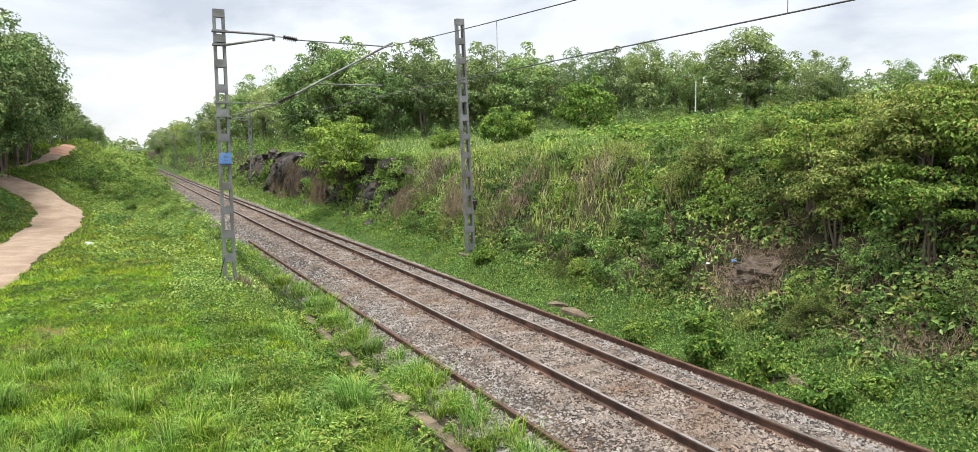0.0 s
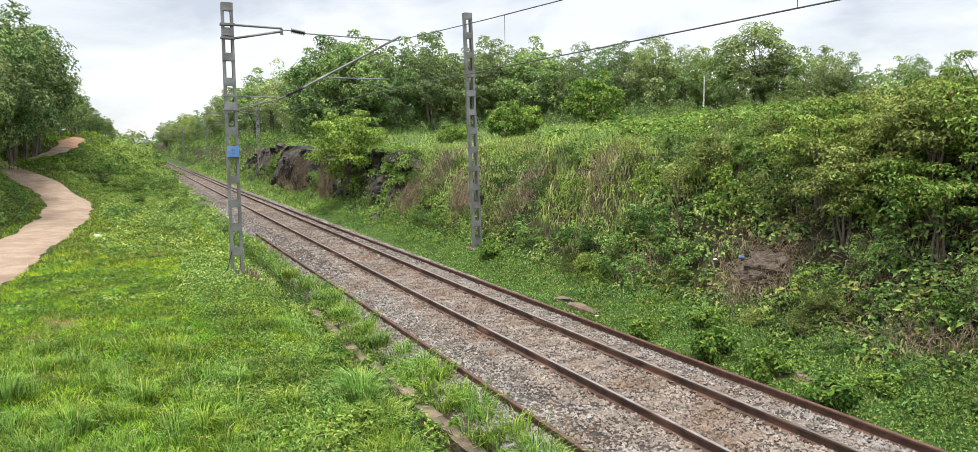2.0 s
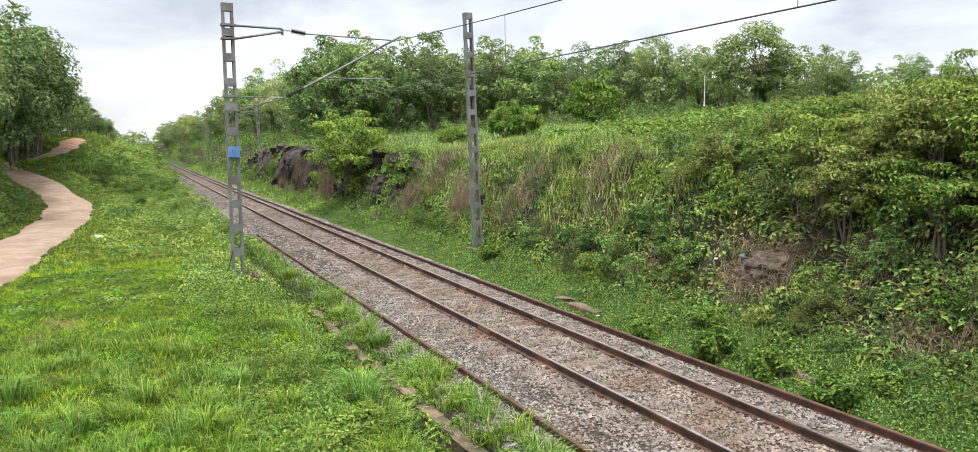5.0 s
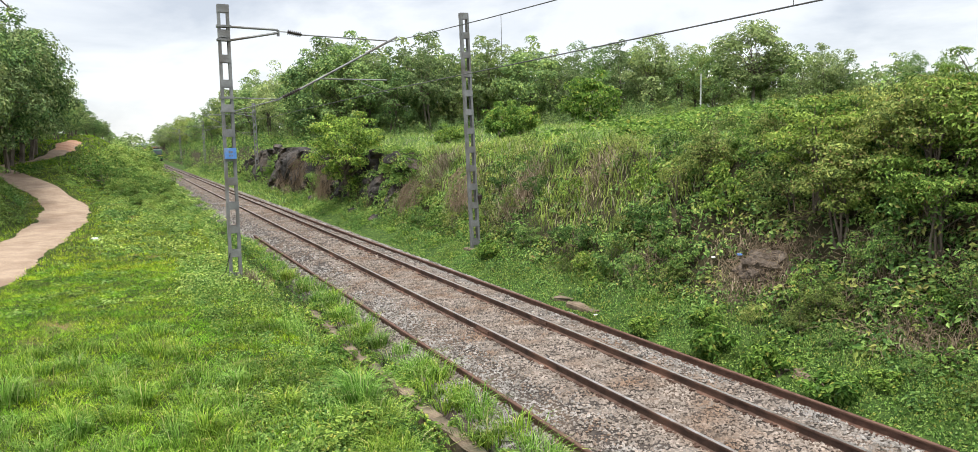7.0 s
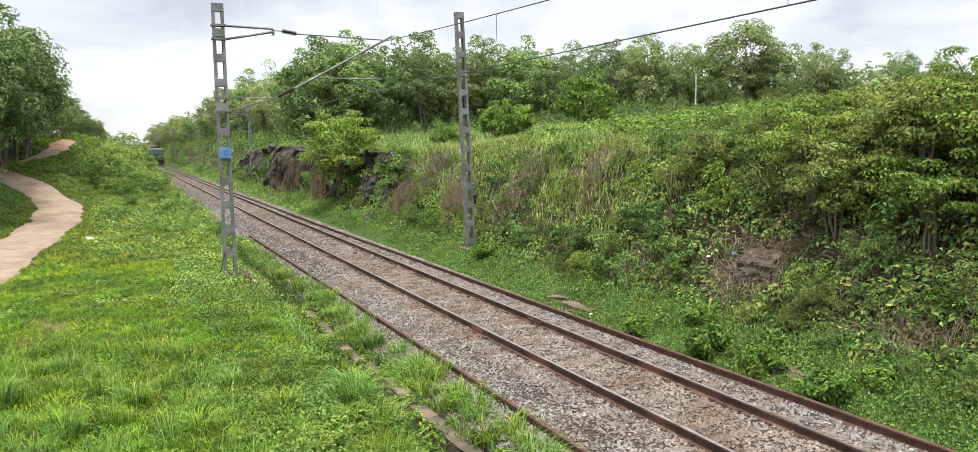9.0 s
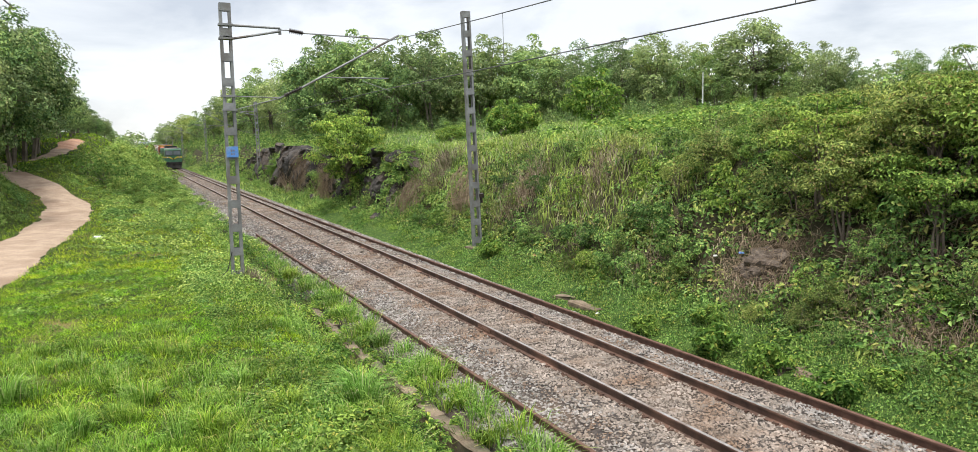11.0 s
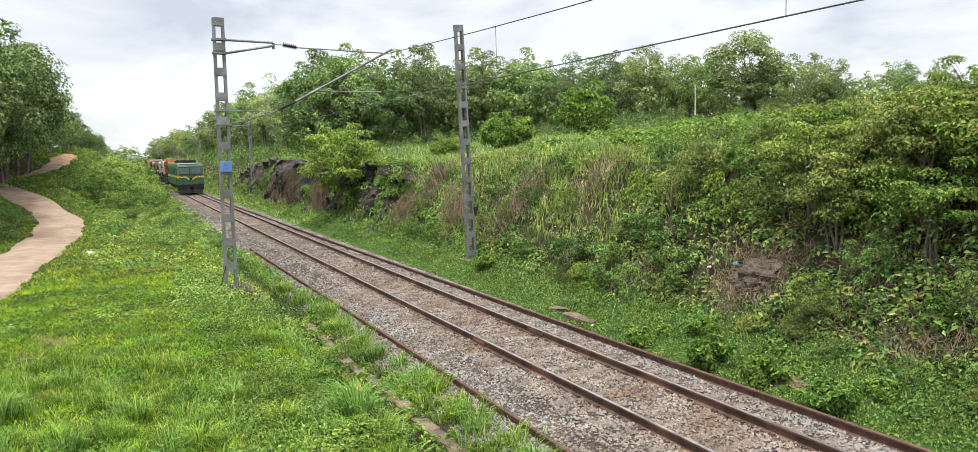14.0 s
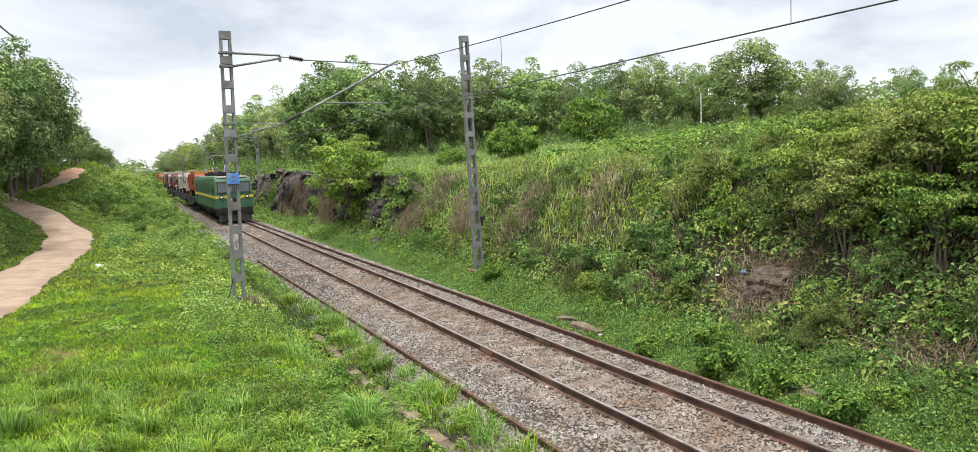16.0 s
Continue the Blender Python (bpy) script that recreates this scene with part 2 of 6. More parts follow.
L_YELLOW = foliage("yellowish_tree_leaves", (0.073, 0.112, 0.039), (0.218, 0.293, 0.087), (0.414, 0.487, 0.146), (0.38, 0.40, 0.13), 0.95, 0.5, 0.28, even=0.35)
L_DARK = foliage("dense_tree_leaves", (0.046, 0.096, 0.041), (0.166, 0.266, 0.095), (0.350, 0.465, 0.150), (0.34, 0.40, 0.13), 0.95, 0.48, 0.16, 0.32, even=0.35)
L_DRY = foliage("dry_straw", (0.15, 0.112, 0.080), (0.262, 0.205, 0.145), (0.37, 0.31, 0.235), (0.180, 0.225, 0.054), 0.93, 0.7, 0.15)

# ---- building helpers ----
rng = np.random.default_rng(7)


def part(name, bm, material, parent=None, label=""):
    me = bpy.data.meshes.new(name)
    bm.normal_update()
    bm.to_mesh(me)
    bm.free()
    return part_of(name, me, material, parent, label)


def part_of(name, me, material, parent=None, label=""):
    if material:
        me.materials.append(material)
    ob = new(name, me)
    ob.parent = parent
    return tagged(ob, label) if label else ob


def sheet(name, verts, faces):
    me = bpy.data.meshes.new(name)
    me.from_pydata(np.asarray(verts).tolist(), [], faces.tolist() if isinstance(faces, np.ndarray) else faces)
    me.update()
    return me


def smooth(ob):
    ob.data.polygons.foreach_set("use_smooth", [True] * len(ob.data.polygons))
    return ob


def thing(name, m, label, category, group="", kind=""):
    ob = new(name)
    ob.matrix_basis = m
    ob.empty_display_size = 0.2
    return tagged(ob, label, category, group, kind)


def box(bm, x0, x1, y0, y1, z0, z1, bevel=0.0):
    r = bmesh.ops.create_cube(bm, size=1.0, matrix=Matrix.LocRotScale(((x0 + x1) / 2, (y0 + y1) / 2, (z0 + z1) / 2), None, (x1 - x0, y1 - y0, z1 - z0)))
    if bevel:
        es = list({e for v in r["verts"] for e in v.link_edges})
        bmesh.ops.bevel(bm, geom=es, offset=bevel, segments=2, affect="EDGES", profile=0.6)
    return bm


def rod(bm, a, b, r0, r1=None, sides=8):
    a, b = Vector(a), Vector(b)
    q = (b - a).to_track_quat("Z", "Y").to_matrix().to_4x4()
    bmesh.ops.create_cone(bm, cap_ends=True, segments=sides, radius1=r0, radius2=r0 if r1 is None else r1, depth=(b - a).length,
                          matrix=Matrix.Translation((a + b) / 2) @ q)
    return bm


def tubes(paths, sides=5):
    """Joined tubes along polylines; paths: (points, radii)."""
    V, F = [], []
    for pts, rad in paths:
        pts = np.asarray(pts, float)
        base = len(V)
        for i, (p, r) in enumerate(zip(pts, rad)):
            d = pts[min(i + 1, len(pts) - 1)] - pts[max(i - 1, 0)]
            d = d / (np.linalg.norm(d) + 1e-9)
            s = np.cross(d, (0.31, 0.9, 0.2))
            s /= np.linalg.norm(s) + 1e-9
            u = np.cross(d, s)
            for k in range(sides):
                a = 2 * math.pi * k / sides
                V.append(p + r * (math.cos(a) * s + math.sin(a) * u))
        for i in range(len(pts) - 1):
            for k in range(sides):
                k2 = (k + 1) % sides
                F.append((base + i * sides + k, base + i * sides + k2, base + (i + 1) * sides + k2, base + (i + 1) * sides + k))
    return V, F


def units(n, g, lift=0.0):
    d = g.normal(size=(n, 3))
    d[:, 2] += lift
    return d / np.linalg.norm(d, axis=1)[:, None]


def leaves(c, d, length, width, g, fold=0.25, face=None):
    """Pointed leaves at c that grow along d, or lie in pads that look towards face: four corners each, folded along the middle."""
    n = len(c)
    if face is not None:
        face = face + 0.34 * units(n, g)
        face /= np.linalg.norm(face, axis=1)[:, None] + 1e-9
        d = np.cross(face, units(n, g)) + 0.2 * face
        d[:, 2] -= 0.3
        d /= np.linalg.norm(d, axis=1)[:, None] + 1e-9
    length, width = np.broadcast_to(length, n)[:, None], np.broadcast_to(width, n)[:, None]
    s = np.cross(d, units(n, g) if face is None else face)
    s /= np.linalg.norm(s, axis=1)[:, None] + 1e-9
    u = np.cross(s, d)
    mid = c + d * length * 0.45
    V = np.stack([c, mid + s * width / 2 + u * width * fold, c + d * length - u * length * 0.12, mid - s * width / 2 + u * width * fold], 1).reshape(-1, 3)
    return V, np.arange(4 * n).reshape(-1, 4)


def blades(c, height, width, lean, g, simple=False, aim=None):
    """Grass blades from the ground points c: a strip of two quads that bends over."""
    n = len(c)
    a = g.uniform(0, 2 * math.pi, n) if aim is None else aim + g.normal(0, 0.5, n)
    d = np.stack([np.cos(a), np.sin(a), np.zeros(n)], 1)
    s = np.stack([-np.sin(a + g.normal(0, 0.7, n)), np.cos(a), np.zeros(n)], 1)
    h, w, ln = (np.broadcast_to(v, n)[:, None] for v in (height, width, lean))
    up = np.array([0, 0, 1.0])
    m = c + up * h * 0.6 + d * h * ln * 0.3
    t = c + up * h * (1 - 0.35 * ln) + d * h * ln
    if simple:
        V = np.stack([c - s * w / 2, c + s * w / 2, t], 1).reshape(-1, 3)
        return V, np.arange(3 * n).reshape(-1, 3)
    V = np.stack([c - s * w / 2, c + s * w / 2, m + s * w * 0.4, m - s * w * 0.4, t], 1).reshape(-1, 3)
    i = 5 * np.arange(n)
    Q = np.stack([i, i + 1, i + 2, i + 3], 1).tolist()
    T = np.stack([i + 3, i + 2, i + 4], 1).tolist()
    return V, Q + T


# ---- the lie of the land ----


def step(a, b, v):
    t = np.clip((v - a) / (b - a), 0, 1)
    return t * t * (3 - 2 * t)


def wobble(x, y, s, k=0.0):
    return (np.sin(x * s + 1.7 * k) * np.cos(y * s * 0.83 + k) + 0.5 * np.sin(x * s * 2.3 - y * s * 1.9 + k) + 0.25 * np.cos(x * s * 4.7 + y * s * 4.1 + 2 * k)) / 1.75


PATH_MID = ((-13.6, 17.0), (-12.6, 24.0), (-11.9, 30.0), (-11.3, 36.0), (-10.9, 42.0), (-10.8, 46.0), (-11.3, 50.0), (-12.8, 54.0), (-14.7, 57.5), (-16.0, 61.0), (-15.8, 64.0), (-14.4, 67.0), (-13.0, 71.0), (-12.5, 76.0), (-12.4, 92.0))
PATH_HALF = (1.35, 1.35, 1.3, 1.25, 1.2, 1.2, 1.2, 1.2, 1.1, 0.75, 0.4, 0.4, 0.75, 0.8, 0.75)


def path_x(y):
    py = [p[1] for p in PATH_MID]
    return np.interp(y, py, [p[0] for p in PATH_MID]), np.interp(y, py, PATH_HALF)


def land(x, y):
    """Height of the ground: cutting with a bed for the track, a low bank with a path on one side, a high bank on the other."""
    x, y = np.asarray(x, float), np.asarray(y, float)
    bed = -0.48
    # the path's side
    left = -0.62 - 0.10 * step(-3.5, -3.62, x) + 0.92 * step(-3.75, -5.0, x)
    left = left + 0.030 * np.clip(-x - 5.1, 0, 30) + 0.020 * np.clip(y - 24, 0, 110) * step(-4.2, -9, x) + 0.012 * np.clip(y - 40, 0, 90) * step(-3.8, -5, x)
    px, ph = path_x(y)
    left = left + 1.7 * step(-1.6, -4.0, x - px) * step(20, 27, y) * (1 - step(45, 56, y)) + 0.8 * step(-2, -8, x - px) * step(56, 74, y)
    left = left + 1.75 * step(45, 63, y) * step(-8.6, -12.5, x) + 1.0 * step(62, 82, y) * step(-6, -10, x)
    left = left + 2.5 * (1 - step(2.0, 7.0, y)) * step(-4.6, -6.4, x)
    left = left + 0.05 * wobble(x, y, 1.1) * step(-5, -7, x) + 0.22 * wobble(x, y, 0.21, 1.3) * step(-7, -14, x)
    # the high bank
    foot = 4.3 + 0.35 * wobble(y * 0.7, y * 0.3, 0.5)
    cliff = step(36, 44, y) * (1 - step(88, 102, y))
    run = 4.9 - 2.2 * cliff
    rise = 3.9 - 0.6 * cliff
    right = -0.42 + 0.42 * step(2.7, 4.3, x) + rise * step(0, 1, (x - foot) / run)
    right = right + 0.5 * cliff * step(8, 18, x)
    right = right + 0.072 * np.clip(x - 9.5, 0, 32) + 0.035 * np.clip(x - 41.5, 0, 120) + 0.012 * np.clip(y - 100, 0, 300) * step(6, 20, x)
    right = right + 0.30 * wobble(x, y, 0.42) * step(5.5, 9, x) + 0.35 * wobble(x, y, 0.13, 2.1) * step(12, 22, x)
    return np.where(x < -2.7, np.minimum(bed, left) * (1 - step(-3.0, -3.6, x)) + left * step(-3.0, -3.6, x), np.where(x > 2.5, right - 0.06 * (1 - step(2.5, 2.8, x)), bed))


def on_land(x, y, up=0.0):
    return float(land(x, y)) + up


def crag_edge(y):
    """Height of the rock face's upper edge along the line."""
    return float(np.interp(y, (38, 39.5, 41, 45, 52, 58, 66, 74, 85, 92, 98, 101), (2.0, 3.5, 3.8, 3.6, 3.4, 3.6, 3.95, 4.1, 3.4, 2.5, 1.5, 0.3)))


def ground():
    xs = np.concatenate([np.linspace(-900, -60, 14), np.linspace(-55, -20, 18), np.linspace(-19, 20, 120), np.linspace(20.8, 60, 50), np.linspace(64, 150, 22), np.linspace(170, 1200, 16)])
    ys = np.concatenate([np.linspace(-500, -30, 12), np.linspace(-25, 4, 20), np.linspace(4.4, 60, 110), np.linspace(61, 130, 60), np.linspace(135, 300, 30), np.linspace(330, 2500, 14)])
    X, Y = np.meshgrid(xs, ys)
    V = np.stack([X, Y, land(X, Y)], 2).reshape(-1, 3)
    nx, ny = len(xs), len(ys)
    i = (np.arange(ny - 1)[:, None] * nx + np.arange(nx - 1)[None]).reshape(-1)
    ob = part_of("ground", sheet("ground", V, np.stack([i, i + 1, i + nx + 1, i + nx], 1)), M_SOIL)
    smooth(ob)
    tagged(ob, "grassy soil of a railway cutting with banks, darkened for shade under plants", "ground", kind="structure")


ground()


def earth_path():
    V, F = [], []
    ys = np.arange(14, 90, 0.5)
    g = np.random.default_rng(3)
    for y in ys:
        cx, hw = path_x(y)
        l, r = hw * (1 + 0.08 * math.sin(y * 1.3) + g.normal(0, 0.03)), hw * (1 + 0.08 * math.sin(y * 0.9 + 2) + g.normal(0, 0.03))
        for k in range(9):
            x = cx - l + (l + r) * k / 8
            V.append((x, y, on_land(x, y, 0.035 - 0.05 * (k in (0, 8)) + 0.01 * math.sin(x * 5 + y * 3))))
    n = len(ys)
    F = [(i * 9 + k, i * 9 + k + 1, i * 9 + k + 10, i * 9 + k + 9) for i in range(n - 1) for k in range(8)]
    ob = smooth(part_of("path", sheet("path", V, F), M_PATH))
    tagged(ob, "beaten brown earth path curving through the grass", "path", kind="structure")


earth_path()

# ---- track ----
BED_X = (-3.15, -2.75, -2.3, -1.75, -1.4, -1.0, -0.7, 0.0, 0.7, 1.0, 1.4, 1.9, 2.4, 2.75)
BED_Z = (-0.50, -0.42, -0.36, -0.27, -0.185, -0.178, -0.176, -0.172, -0.176, -0.178, -0.185, -0.21, -0.33, -0.50)


def bed_z(x, y=0.0):
    """Top of the ballast; here and there it has settled between the rails."""
    return np.interp(x, BED_X, BED_Z) - 0.009 * np.clip(np.sin(y * 0.42 + 2.2) + 0.5 * np.sin(y * 1.1), 0, 1) * (np.abs(x) < 1.3)


def ballast():
    xs = np.linspace(BED_X[0], BED_X[-1], 60)
    ys = np.concatenate([np.linspace(-60, 4, 20), np.arange(4.1, 30, 0.1), np.arange(30, 90, 0.5), np.linspace(91, 700, 40)])
    X, Y = np.meshgrid(xs, ys)
    g = np.random.default_rng(5)
    Z = bed_z(X, Y) + g.normal(0, 0.008, X.shape) + 0.015 * wobble(X, Y, 2.2)
    Z[:, 0] -= 0.1
    Z[:, -1] -= 0.1
    nx, ny = len(xs), len(ys)
    i = (np.arange(ny - 1)[:, None] * nx + np.arange(nx - 1)[None]).reshape(-1)
    ob = part_of("ballast_bed", sheet("ballast_bed", np.stack([X, Y, Z], 2).reshape(-1, 3), np.stack([i, i + 1, i + nx + 1, i + nx], 1)), M_BALLAST_SHADE)
    tagged(ob, "grey-brown crushed stone ballast bed under the track, darkened for shade between stones", "ballast", kind="structure")
    # loose stones: six-cornered lumps
    n1, n2, n3 = 58000, 13000, 10000
    y = np.concatenate([4 + 20 * g.random(n1) ** 1.25, 24 + 30 * g.random(n2) ** 1.3, 50 + 60 * g.random(n3) ** 1.3])
    n = n1 + n2 + n3
    x = g.uniform(-2.95, 2.6, n)
    size = g.uniform(0.015, 0.033, n) * np.where(y > 50, 2.0, np.where(y > 24, 1.5, 1.0))
    c = np.stack([x, y, bed_z(x, y) + 0.015 * wobble(x, y, 2.2) + size * 0.35], 1)
    o = np.array([(1, 0, 0), (-1, 0, 0), (0, 1, 0), (0, -1, 0), (0, 0, 1), (0, 0, -1)], float)
    a = g.uniform(0, 6.28, n)
    ca, sa = np.cos(a)[:, None], np.sin(a)[:, None]
    P = o[None] * g.uniform(0.65, 1.35, (n, 6, 3)) + g.normal(0, 0.28, (n, 6, 3))
    P = np.stack([P[..., 0] * ca - P[..., 1] * sa, P[..., 0] * sa + P[..., 1] * ca, P[..., 2] * 0.75], 2)
    t = np.array([(0, 2, 4), (2, 1, 4), (1, 3, 4), (3, 0, 4), (2, 0, 5), (1, 2, 5), (3, 1, 5), (0, 3, 5)])
    inner = np.abs(x) < 1.45 + 0.25 * g.normal(0, 1, n)
    for pick, mat, lab in ((inner, M_STONE_BROWN, "loose dust-browned ballast stones between the rails"), (~inner, M_STONE, "loose grey crushed ballast stones on the shoulders")):
        k = int(pick.sum())
        V = (c[pick][:, None] + P[pick] * size[pick][:, None, None]).reshape(-1, 3)
        F = (6 * np.arange(k)[:, None, None] + t[None]).reshape(-1, 3)
        tagged(part_of("ballast_stones", sheet("ballast_stones", V, F), mat), lab, "ballast", kind="stuff")


ballast()

RAIL_SECTION = ((-0.075, -0.172), (0.075, -0.172), (0.075, -0.160), (0.012, -0.140), (0.010, -0.046), (0.036, -0.036), (0.036, -0.008), (0.029, 0.0), (-0.029, 0.0), (-0.036, -0.008), (-0.036, -0.036), (-0.010, -0.046), (-0.012, -0.140), (-0.075, -0.160))


def rail_mesh(ys, centre, polished, name="rail"):
    """The rail's section carried along ys; centre(y) gives x and z of the head."""
    V, F, n = [], [], len(RAIL_SECTION)
    for y in ys:
        cx, cz = centre(y)
        V += [(cx + a, y, cz + b) for a, b in RAIL_SECTION]
    for i in range(len(ys) - 1):
        F += [(i * n + k, i * n + (k + 1) % n, (i + 1) * n + (k + 1) % n, (i + 1) * n + k) for k in range(n)]
    F += [tuple(range(n)), tuple(reversed(range((len(ys) - 1) * n, len(ys) * n)))]
    me = bpy.data.meshes.new(name)
    me.from_pydata(V, [], F)
    me.materials.append(M_RAIL if polished else M_OLDRAIL)
    if polished:
        me.materials.append(M_RUNNING)
        for i in range(len(ys) - 1):
            me.polygons[i * n + 7].material_index = 1
    bm = bmesh.new()
    bm.from_mesh(me)
    bmesh.ops.recalc_face_normals(bm, faces=bm.faces)
    bm.to_mesh(me)
    bm.free()
    return me


def track():
    tr = thing("railway_track", pose(0, 0, 0), "single broad-gauge railway track with brown rusty rails on concrete sleepers", "railway track", kind="structure")
    ys = np.concatenate([np.arange(-60, 120, 3.0), np.arange(120, 701, 20.0)])
    for x in (-0.70, 0.83):
        part_of("rail", rail_mesh(ys, lambda y: (x, 0.0), True), None, tr, "brown rail with a worn bright head")
    # sleepers: tapered blocks
    bm = bmesh.new()
    box(bm, -1.375, 1.375, -0.11, 0.11, -0.40, -0.176, 0.02)
    for v in bm.verts:
        if v.co.z > -0.3 and abs(v.co.x) < 1.0:
            v.co.z -= 0.012
        if v.co.z > -0.3:
            v.co.y *= 0.88
    me = bpy.data.meshes.new("sleeper")
    bm.to_mesh(me)
    bm.free()
    me.materials.append(M_SLEEPER)
    g = np.random.default_rng(9)
    k = 0
    y = 3.55
    while y < 150:
        s = new("sleeper", me)
        s.parent = tr
        s.matrix_basis = pose(0.065 + g.normal(0, 0.012), y + g.normal(0, 0.012), 0.005 + g.normal(0, 0.007), 0, 0, g.normal(0, 0.3))
        y += 0.6
    # fish plates at the rail joints
    for y in (14.9, 27.9, 40.9):
        for x in (-0.70, 0.83):
            for side in (-1, 1):
                bm = bmesh.new()
                a, b = sorted((x + side * 0.012, x + side * 0.040))
                box(bm, a, b, y - 0.32, y + 0.32, -0.135, -0.045, 0.006)
                for k in range(4):
                    yy = y - 0.24 + 0.16 * k
                    rod(bm, (x + side * 0.035, yy, -0.09), (x + side * 0.062, yy, -0.09), 0.02, sides=6)
                part("fish_plate", bm, M_RAIL, tr)
    # spring clips with their cast seats
    cm = bmesh.new()
    for sx in (-1, 1):
        for side in (-1, 1):
            cx = sx * 0.765 + 0.065 + side * 0.088
            box(cm, cx - 0.035, cx + 0.035, -0.05, 0.05, -0.19, -0.148, 0.01)
            rod(cm, (cx - 0.03 * side, -0.055, -0.142), (cx + 0.035 * side, -0.02, -0.137), 0.011, sides=5)
            rod(cm, (cx - 0.03 * side, 0.05, -0.142), (cx + 0.035 * side, 0.02, -0.137), 0.011, sides=5)
    cme = bpy.data.meshes.new("rail_clips")
    cm.to_mesh(cme)
    cm.free()
    cme.materials.append(M_RAIL)
    for i in range(75):
        s = new("rail_clips", cme)
        s.parent = tr
        s.matrix_basis = pose(0, 3.55 + 0.6 * i, 0)


track()


def spare_rails():
    def left(y):
        return -2.21 + 0.05 * math.sin(y * 0.11) - 0.10 * step(30, 80, y), -0.20 + 0.01 * math.sin(y * 0.2)

    def right(y):
        return 1.80 + 0.05 * math.sin(y * 0.13 + 1) + 0.08 * (1 - step(5, 12, y)) - 0.35 * step(22, 48, y), -0.055 + 0.01 * math.sin(y * 0.17)

    for way, count, label in ((left, 6, "rusty spare rail lying on the ballast shoulder beside grass"), (right, 13, "reddish rusty spare rail lying beside the track")):
        r = thing("spare_rail", pose(0, 0, 0), label, "rail", "spare rails")
        for k in range(count):
            y0 = -40.0 + 13.0 * k
            part_of("rail_length", rail_mesh(np.linspace(y0, y0 + 12.985, 10), way, False, "rail_length"), None, r)


spare_rails()


def drain_wall():
    w = thing("drain_wall", pose(0, 0, 0), "low weathered masonry drain wall half hidden by grass", "low wall", kind="structure")
    g = np.random.default_rng(11)
    mes = []
    for k in range(6):
        bm = bmesh.new()
        box(bm, -0.13, 0.13, -1.19, 1.19, -0.45, 0.09, 0.03)
        bmesh.ops.subdivide_edges(bm, edges=[e for e in bm.edges if abs(e.verts[0].co.y - e.verts[1].co.y) > 1.0], cuts=9)
        for v in bm.verts:
            v.co += Vector((g.normal(0, 0.014), g.normal(0, 0.012), g.normal(0, 0.012)))
        me = bpy.data.meshes.new("block")
        bm.to_mesh(me)
        bm.free()
        me.materials.append(M_WALL)
        mes.append(me)
    for i in range(18):
        b = new("block", mes[i % 6])
        b.parent = w
        y = 7.6 + i * 2.42
        sunk = 0.40 * float(step(19, 24, y)) + g.uniform(0, 0.07)
        b.matrix_basis = pose(-3.40 + 0.04 * math.sin(y * 0.7) + g.normal(0, 0.02), y, -0.47 - sunk, g.normal(0, 0.8), g.normal(0, 3), g.normal(0, 0.9))


drain_wall()

# ---- overhead line ----
MAST_Y = 23.1
CONTACT, CATENARY = 5.95, 7.45


def mast(name_pose, height, label, battens=0.72, wide=0.36):
    """Two channels joined by batten plates on both faces."""
    m = thing("overhead_line_mast", name_pose, label, "railway mast", "overhead line masts")
    for s in (-1, 1):
        bm = bmesh.new()
        x0, x1 = sorted((s * wide / 2, s * (wide / 2 - 0.016)))
        box(bm, x0, x1, -0.09, 0.09, -0.6, height)
        for yy in (-0.09, 0.09):
            a, b = sorted((s * wide / 2, s * (wide / 2 - 0.085)))
            box(bm, a, b, yy - 0.007, yy + 0.007, -0.6, height)
        for v in bm.verts:
            v.co.x *= 1.0 - 0.10 * max(v.co.z, 0) / height
        part("channel", bm, M_GALV, m)
    z = height - 0.115
    while z > 0.1:
        k = 1.0 - 0.10 * z / height
        for yy in (-0.103, 0.103):
            bm = bmesh.new()
            box(bm, -wide / 2 * k, wide / 2 * k, yy - 0.006, yy + 0.006, z - 0.115, min(z + 0.115, height), 0.003)
            part("batten_plate", bm, M_GALV, m)
        z -= battens
    bm = bmesh.new()
    box(bm, -0.4, 0.4, -0.3, 0.3, -0.7, 0.06, 0.03)
    part("footing", bm, M_WALL, m, "grey concrete footing")
    return m


def insulator(bm, a, b, discs=7, r=0.085):
    a, b = Vector(a), Vector(b)
    rod(bm, a, b, 0.035)
    for i in range(discs):
        c = a.lerp(b, (i + 0.5) / discs)
        d = (b - a).normalized() * 0.018
        rod(bm, c - d, c + d, r, r * 0.45, 12)


